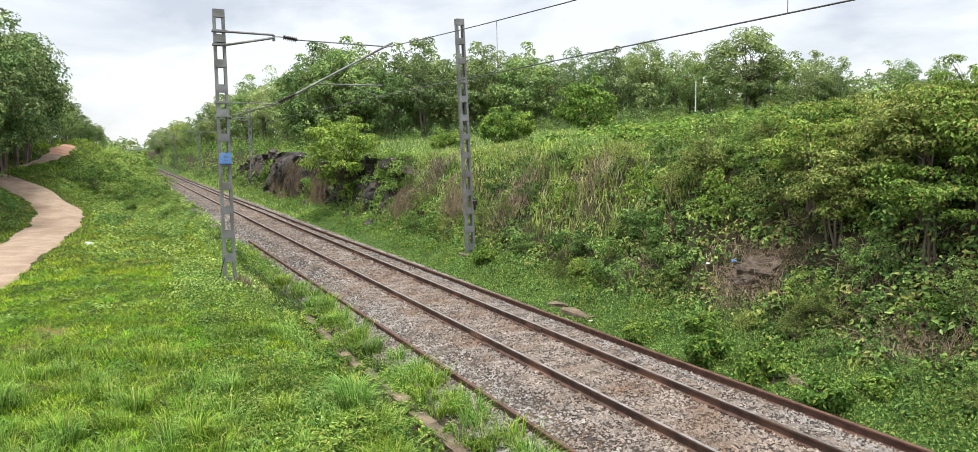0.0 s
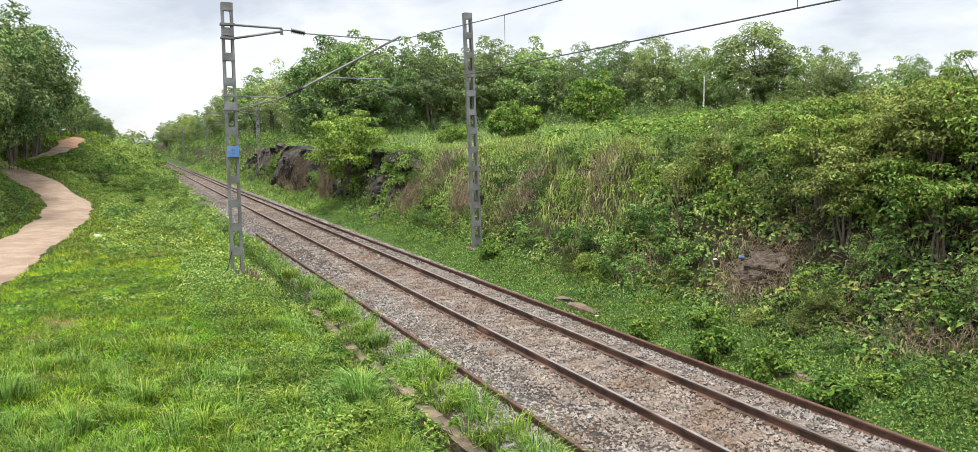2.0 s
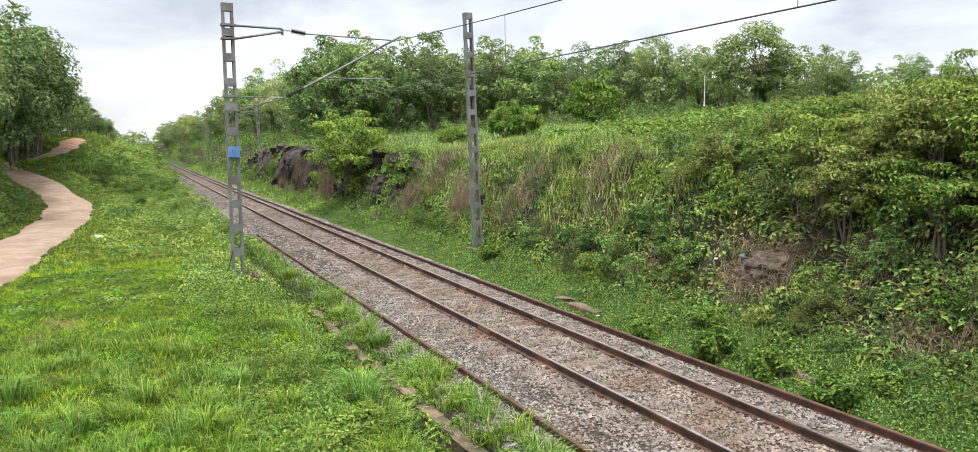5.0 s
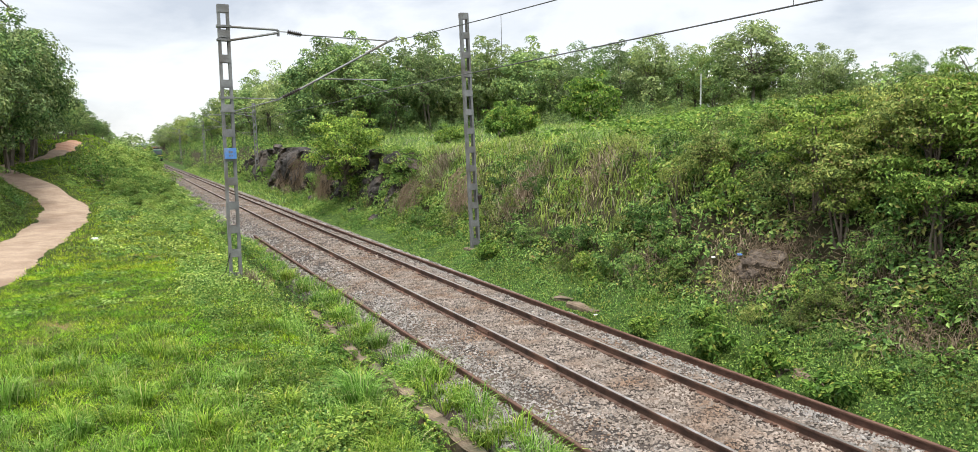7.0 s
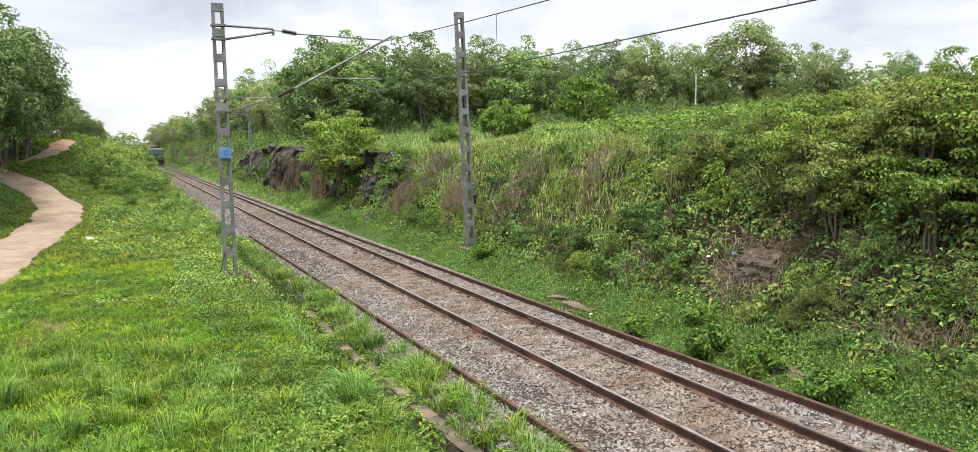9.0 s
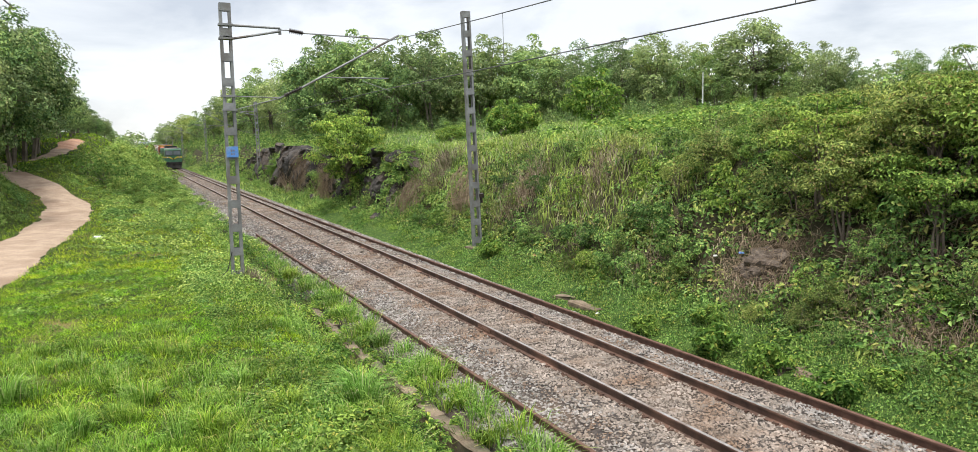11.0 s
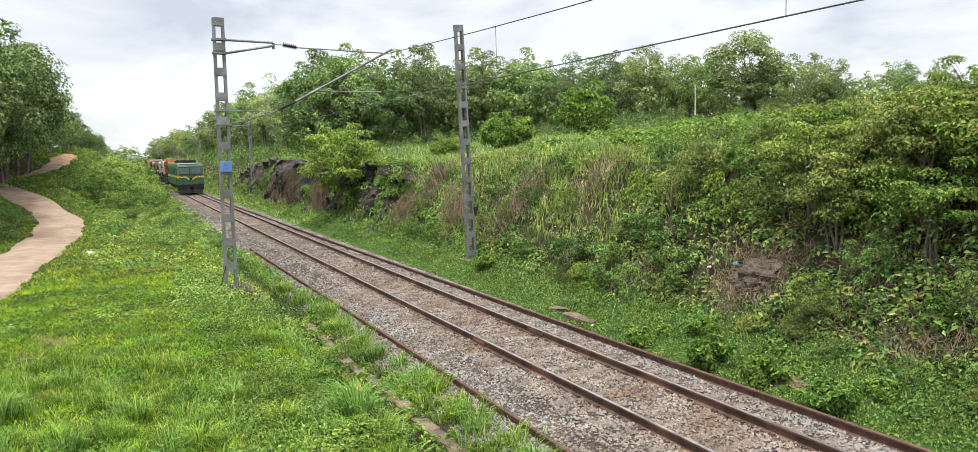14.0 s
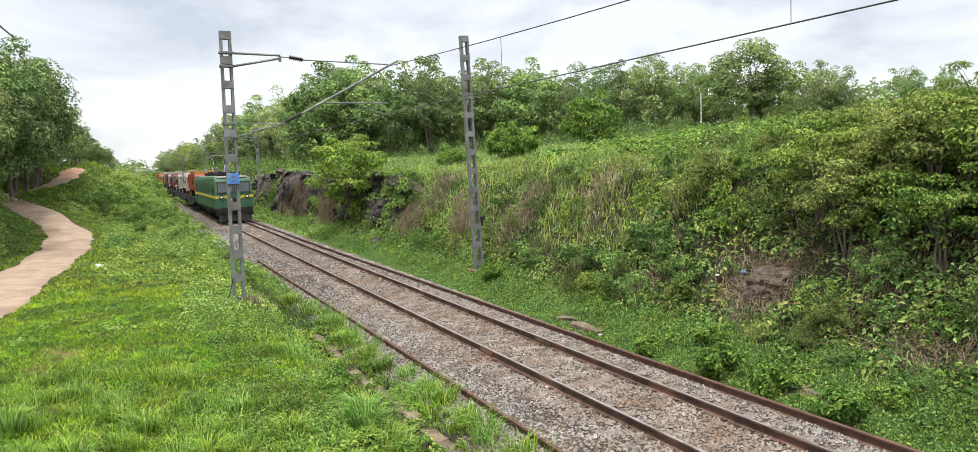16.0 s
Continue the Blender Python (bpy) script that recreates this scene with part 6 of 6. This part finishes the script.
        rod(bm, (s * 0.98, -0.62, 1.08), (s * 0.98, 0.1, 1.08), 0.09)
        rod(bm, (s * 0.98, -0.66, 1.08), (s * 0.98, -0.60, 1.08), 0.23, sides=14)
        part("buffer", bm, M_BLACK, e)
    bm = bmesh.new()
    rod(bm, (0, -0.06, 1.86), (0, 0.02, 1.86), 0.17, sides=14)
    part("crest", bm, M_BLACK, body, "round dark plate on the nose")
    bm = bmesh.new()
    box(bm, -1.42, 1.42, 0.0, Ln, 0.86, 1.13, 0.03)
    part("underframe", bm, M_BLACK, e)
    bm = bmesh.new()
    box(bm, -1.45, 1.45, -0.1, 0.2, 0.55, 1.22, 0.03)
    part("buffer_beam", bm, M_BLACK, e)
    bm = bmesh.new()
    prism(bm, [(-0.25, 0.14), (-0.1, 0.60), (0.15, 0.60), (0.1, 0.14)], -1.3, 1.3)
    part("rail_guard", bm, M_BLACK, e)
    bm = bmesh.new()
    box(bm, -0.14, 0.14, -0.75, 0.0, 0.92, 1.2, 0.04)
    part("coupler", bm, M_BLACK, e)
    bm = bmesh.new()
    box(bm, -1.2, 1.2, 8.0, 11.4, 0.42, 0.95, 0.08)
    part("equipment_box", bm, M_BLACK, e)
    for yb in (2.2, 11.9):
        bm = bmesh.new()
        for s in (-1, 1):
            a, b = sorted((s * 0.98, s * 1.14))
            box(bm, a, b, yb - 0.5, yb + 5.0, 0.55, 0.85, 0.03)
            for k in range(3):
                c = yb + 0.3 + 1.95 * k
                box(bm, a - 0.04, b + 0.04, c - 0.22, c + 0.22, 0.36, 0.62, 0.03)
                rod(bm, (s * 1.06, c + 0.6, 0.5), (s * 1.06, c + 0.6, 0.9), 0.11)
        part("bogie", bm, M_BLACK, e)
        for k in range(3):
            bm = bmesh.new()
            for s in (-1, 1):
                rod(bm, (s * 0.70, 0, 0), (s * 0.83, 0, 0), 0.545, sides=24)
                rod(bm, (s * 0.665, 0, 0), (s * 0.70, 0, 0), 0.575, sides=24)
            rod(bm, (-0.85, 0, 0), (0.85, 0, 0), 0.09)
            for a in range(4):
                q = a * math.pi / 2
                box(bm, 0.825, 0.84, 0.28 * math.cos(q) - 0.05, 0.28 * math.cos(q) + 0.05, 0.28 * math.sin(q) - 0.05, 0.28 * math.sin(q) + 0.05)
            w = part("wheelset", bm, M_BLACK, e)
            w.location = (0, yb + 0.3 + 1.95 * k, 0.545)
            ROLLING.append((w, 0.545))
    for y, w, h in ((2.9, 0.9, 0.35), (6.8, 0.7, 0.28), (11.6, 0.9, 0.32), (13.6, 0.6, 0.4)):
        bm = bmesh.new()
        box(bm, -w, w, y - 0.5, y + 0.5, 3.84, 3.84 + h, 0.05)
        part("roof_box", bm, M_BLACK, e)
    pantograph(e, 9.3, True)
    pantograph(e, 16.2, False)
    return e


def flat_wagon(y):
    w = thing("flat_wagon", pose(TRACK_MID, y, 0), "black low flat wagon carrying a road truck", "railway wagon", "flat wagons")
    bm = bmesh.new()
    box(bm, -1.45, 1.45, 0.3, 13.6, 1.0, 1.24, 0.02)
    part("deck", bm, M_BLACK, w)
    for s in (-1, 1):
        bm = bmesh.new()
        a, b = sorted((s * 1.36, s * 1.47))
        prism(bm, [(0.3, 1.22), (0.3, 0.95), (3.6, 0.86), (4.6, 0.58), (9.3, 0.58), (10.3, 0.86), (13.6, 0.95), (13.6, 1.22)], a, b)
        part("side_sill", bm, M_BLACK, w)
        bm = bmesh.new()
        a, b = sorted((s * 1.37, s * 1.43))
        box(bm, a, b, 0.45, 13.45, 1.23, 1.66, 0.015)
        part("side_board", bm, M_BLACK, w)
        for k in range(7):
            bm = bmesh.new()
            a, b = sorted((s * 1.46, s * 1.51))
            box(bm, a, b, 1.2 + 1.9 * k - 0.05, 1.2 + 1.9 * k + 0.05, 0.98, 1.50)
            part("stanchion", bm, M_BLACK, w)
    for yb in (1.4, 10.5):
        bm = bmesh.new()
        for s in (-1, 1):
            a, b = sorted((s * 0.98, s * 1.12))
            box(bm, a, b, yb - 0.2, yb + 2.2, 0.42, 0.72, 0.04)
        box(bm, -1.0, 1.0, yb + 0.8, yb + 1.2, 0.5, 0.95)
        bg = part("bogie", bm, M_BLACK, w)
        for k in (0, 2.0):
            if not WAGON_WHEEL:
                bm = bmesh.new()
                for s in (-1, 1):
                    rod(bm, (s * 0.70, 0, 0), (s * 0.82, 0, 0), 0.46, sides=20)
                    box(bm, *sorted((s * 0.815, s * 0.835)), -0.05, 0.05, 0.16, 0.30)
                rod(bm, (-0.85, 0, 0), (0.85, 0, 0), 0.08)
                first = part("wheelset", bm, M_BLACK, bg)
                WAGON_WHEEL.append(first.data)
                ws = first
            else:
                ws = new("wheelset", WAGON_WHEEL[0])
                ws.parent = bg
            ws.location = (0, yb + k, 0.46)
            ROLLING.append((ws, 0.46))
    bm = bmesh.new()
    box(bm, -0.14, 0.14, -0.05, 0.35, 0.92, 1.18, 0.03)
    box(bm, -0.14, 0.14, 13.55, 13.95, 0.92, 1.18, 0.03)
    part("coupler", bm, M_BLACK, w)
    return w


def truck(y, z, cab, load, load_mat, length, label, cover=None):
    """A lorry that faces the engine: cab, chassis, load bed, tyres."""
    t = thing("truck", pose(TRACK_MID, y, z), label, "truck", "trucks on the train")
    bm = bmesh.new()
    prism(bm, [(0, 0.55), (0, 1.55), (0.22, 2.55), (0.5, 2.72), (1.75, 2.75), (1.85, 0.55)], -1.2, 1.2)
    c = part("cab", bevelled(bm, 0.05), cab, t)
    bm = bmesh.new()
    prism(bm, [(0.0, 1.62), (0.175, 2.42), (0.26, 2.42), (0.08, 1.62)], -1.08, 1.08)
    for v in bm.verts:
        v.co.y -= 0.03
    part("windscreen", bm, M_GLASS, c)
    for s in (-1, 1):
        bm = bmesh.new()
        a, b = sorted((s * 1.19, s * 1.215))
        box(bm, a, b, 0.45, 1.35, 1.62, 2.35)
        part("side_window", bm, M_GLASS, c)
        bm = bmesh.new()
        rod(bm, (s * 0.85, -0.04, 0.95), (s * 0.85, 0.03, 0.95), 0.13, sides=12)
        part("headlight", bm, M_WHITE, c)
        bm = bmesh.new()
        rod(bm, (s * 1.22, 0.05, 1.7), (s * 1.45, 0.0, 1.9), 0.02)
        box(bm, *sorted((s * 1.38, s * 1.52)), -0.02, 0.04, 1.7, 2.15)
        part("wing_mirror", bm, M_BLACK, c)
    bm = bmesh.new()
    box(bm, -1.22, 1.22, -0.12, 0.12, 0.42, 0.72, 0.03)
    part("bumper", bm, M_BLACK, t)
    bm = bmesh.new()
    for s in (-0.42, 0.42):
        box(bm, s - 0.05, s + 0.05, 0.2, length, 0.72, 0.98)
    part("chassis", bm, M_BLACK, t)
    if load == "box":
        bm = bmesh.new()
        box(bm, -1.22, 1.22, 2.0, length, 1.0, 2.8, 0.04)
        b = part("load_body", bm, load_mat, t)
        for k in range(int((length - 2.2) / 0.7)):
            for s in (-1, 1):
                bm = bmesh.new()
                x0, x1 = sorted((s * 1.21, s * 1.27))
                box(bm, x0, x1, 2.2 + 0.7 * k, 2.3 + 0.7 * k, 1.0, 2.8)
                part("rib", bm, load_mat, b)
    elif load == "tanker":
        bm = bmesh.new()
        rod(bm, (0, 2.1, 2.0), (0, length, 2.0), 1.08, sides=24)
        bevelled(bm, 0.05)
        part("tank", bm, load_mat, t)
        bm = bmesh.new()
        rod(bm, (0, (length + 2) / 2, 3.0), (0, (length + 2) / 2, 3.25), 0.35, sides=16)
        part("hatch", bm, load_mat, t)
    else:
        bm = bmesh.new()
        box(bm, -1.22, 1.22, 2.0, length, 1.0, 1.2, 0.02)
        for s in (-1, 1):
            x0, x1 = sorted((s * 1.16, s * 1.24))
            box(bm, x0, x1, 2.0, length, 1.2, 2.2, 0.02)
        box(bm, -1.22, 1.22, 1.98, 2.06, 1.2, 2.9, 0.02)
        b = part("load_bed", bm, load_mat, t)
        k = 2.5
        while k < length:
            for s in (-1, 1):
                bm = bmesh.new()
                x0, x1 = sorted((s * 1.235, s * 1.29))
                box(bm, x0, x1, k, k + 0.1, 1.1, 2.3)
                part("stake", bm, cab, b)
            k += 1.0
    if cover:
        g = np.random.default_rng(int(y * 10) % 97)
        nx, ny = 9, 16
        V, F = [], []
        for j in range(ny):
            for i in range(nx):
                u, v = i / (nx - 1) * 2 - 1, j / (ny - 1)
                V.append((u * 1.27, 1.95 + (length - 1.9) * v, 3.25 - 0.95 * abs(u) ** 3.5 - 0.5 * (abs(v * 2 - 1) ** 8) + g.normal(0, 0.035)))
        F = [(j * nx + i, j * nx + i + 1, (j + 1) * nx + i + 1, (j + 1) * nx + i) for j in range(ny - 1) for i in range(nx - 1)]
        bm = bmesh.new()
        me = sheet("tarpaulin", V, F)
        bm.from_mesh(me)
        bmesh.ops.solidify(bm, geom=bm.faces[:], thickness=0.9)
        bpy.data.meshes.remove(me)
        part("tarpaulin", bm, cover, t, "sagging brown tarpaulin cover")
    if cab is M_ORANGE:
        for k in range(5):
            bm = bmesh.new()
            box(bm, -1.2, 1.2, 2.3 + k * 1.2, 2.42 + k * 1.2, 2.8, 3.16)
            part("roof_rack_bar", bm, M_AMBER, t, "amber rack bar")
        for s in (-1, 1):
            bm = bmesh.new()
            x0, x1 = sorted((s * 1.12, s * 1.22))
            box(bm, x0, x1, 2.0, length, 3.05, 3.2)
            part("roof_rack_rail", bm, M_AMBER, t, "amber rack rail")
    for yw in (0.95, length - 2.3, length - 1.1):
        for s in (-1, 1):
            bm = bmesh.new()
            rod(bm, (s * 0.82, yw, 0.5), (s * 1.16, yw, 0.5), 0.5, sides=20)
            ty = part("tyre", bm, M_RUBBER, t)
            bm = bmesh.new()
            rod(bm, (s * 1.14, yw, 0.5), (s * 1.175, yw, 0.5), 0.26, sides=14)
            part("rim", bm, cab, ty)
    return t


ROLLING, WAGON_WHEEL = [], []


def make_train():
    out = [locomotive()]
    y = front_y(0) + 20.3
    kinds = ((M_ORANGE, "box", M_ORANGE, "orange-red truck with amber roof rack on a flat wagon", None),
             (M_CREAM, "bed", M_WHITE, "cream truck with tarpaulin-covered load on a flat wagon", M_TARP),
             (M_CREAM, "tanker", M_TARP, "dusty brown tank truck on a flat wagon", None),
             (M_MAROON, "bed", M_MAROON, "maroon truck with tarpaulin-covered load on a flat wagon", M_TARP),
             (M_CREAM, "box", M_MAROON, "cream truck with a maroon box body on a flat wagon", None),
             (M_MAROON, "bed", M_CREAM, "maroon truck with a cream bed on a flat wagon", M_TARP),
             (M_AMBER, "bed", M_MAROON, "amber truck with a covered maroon bed on a flat wagon", M_TARP))
    for i in range(8):
        out.append(flat_wagon(y))
        cab, load, lm, lab, cover = kinds[i % 7]
        out.append(truck(y + 1.5, 1.24, cab, load, lm, 10.2 if load != "tanker" else 9.4, lab, cover))
        y += 13.9
    return out


TRAIN = make_train()


def motions():
    for ob in TRAIN:
        x, y0, z = ob.location
        walk(ob, [(t, pose(x, y0 - SPEED * t, z)) for t in (0.0, 4.0, 8.0, 12.0, 16.0)])
    for w, r in ROLLING:
        at = Vector(w.location)
        walk(w, [(k / 30, Matrix.Translation(at) @ Matrix.Rotation(SPEED * k / 30 / r, 4, "X")) for k in range(0, 481)])


motions()
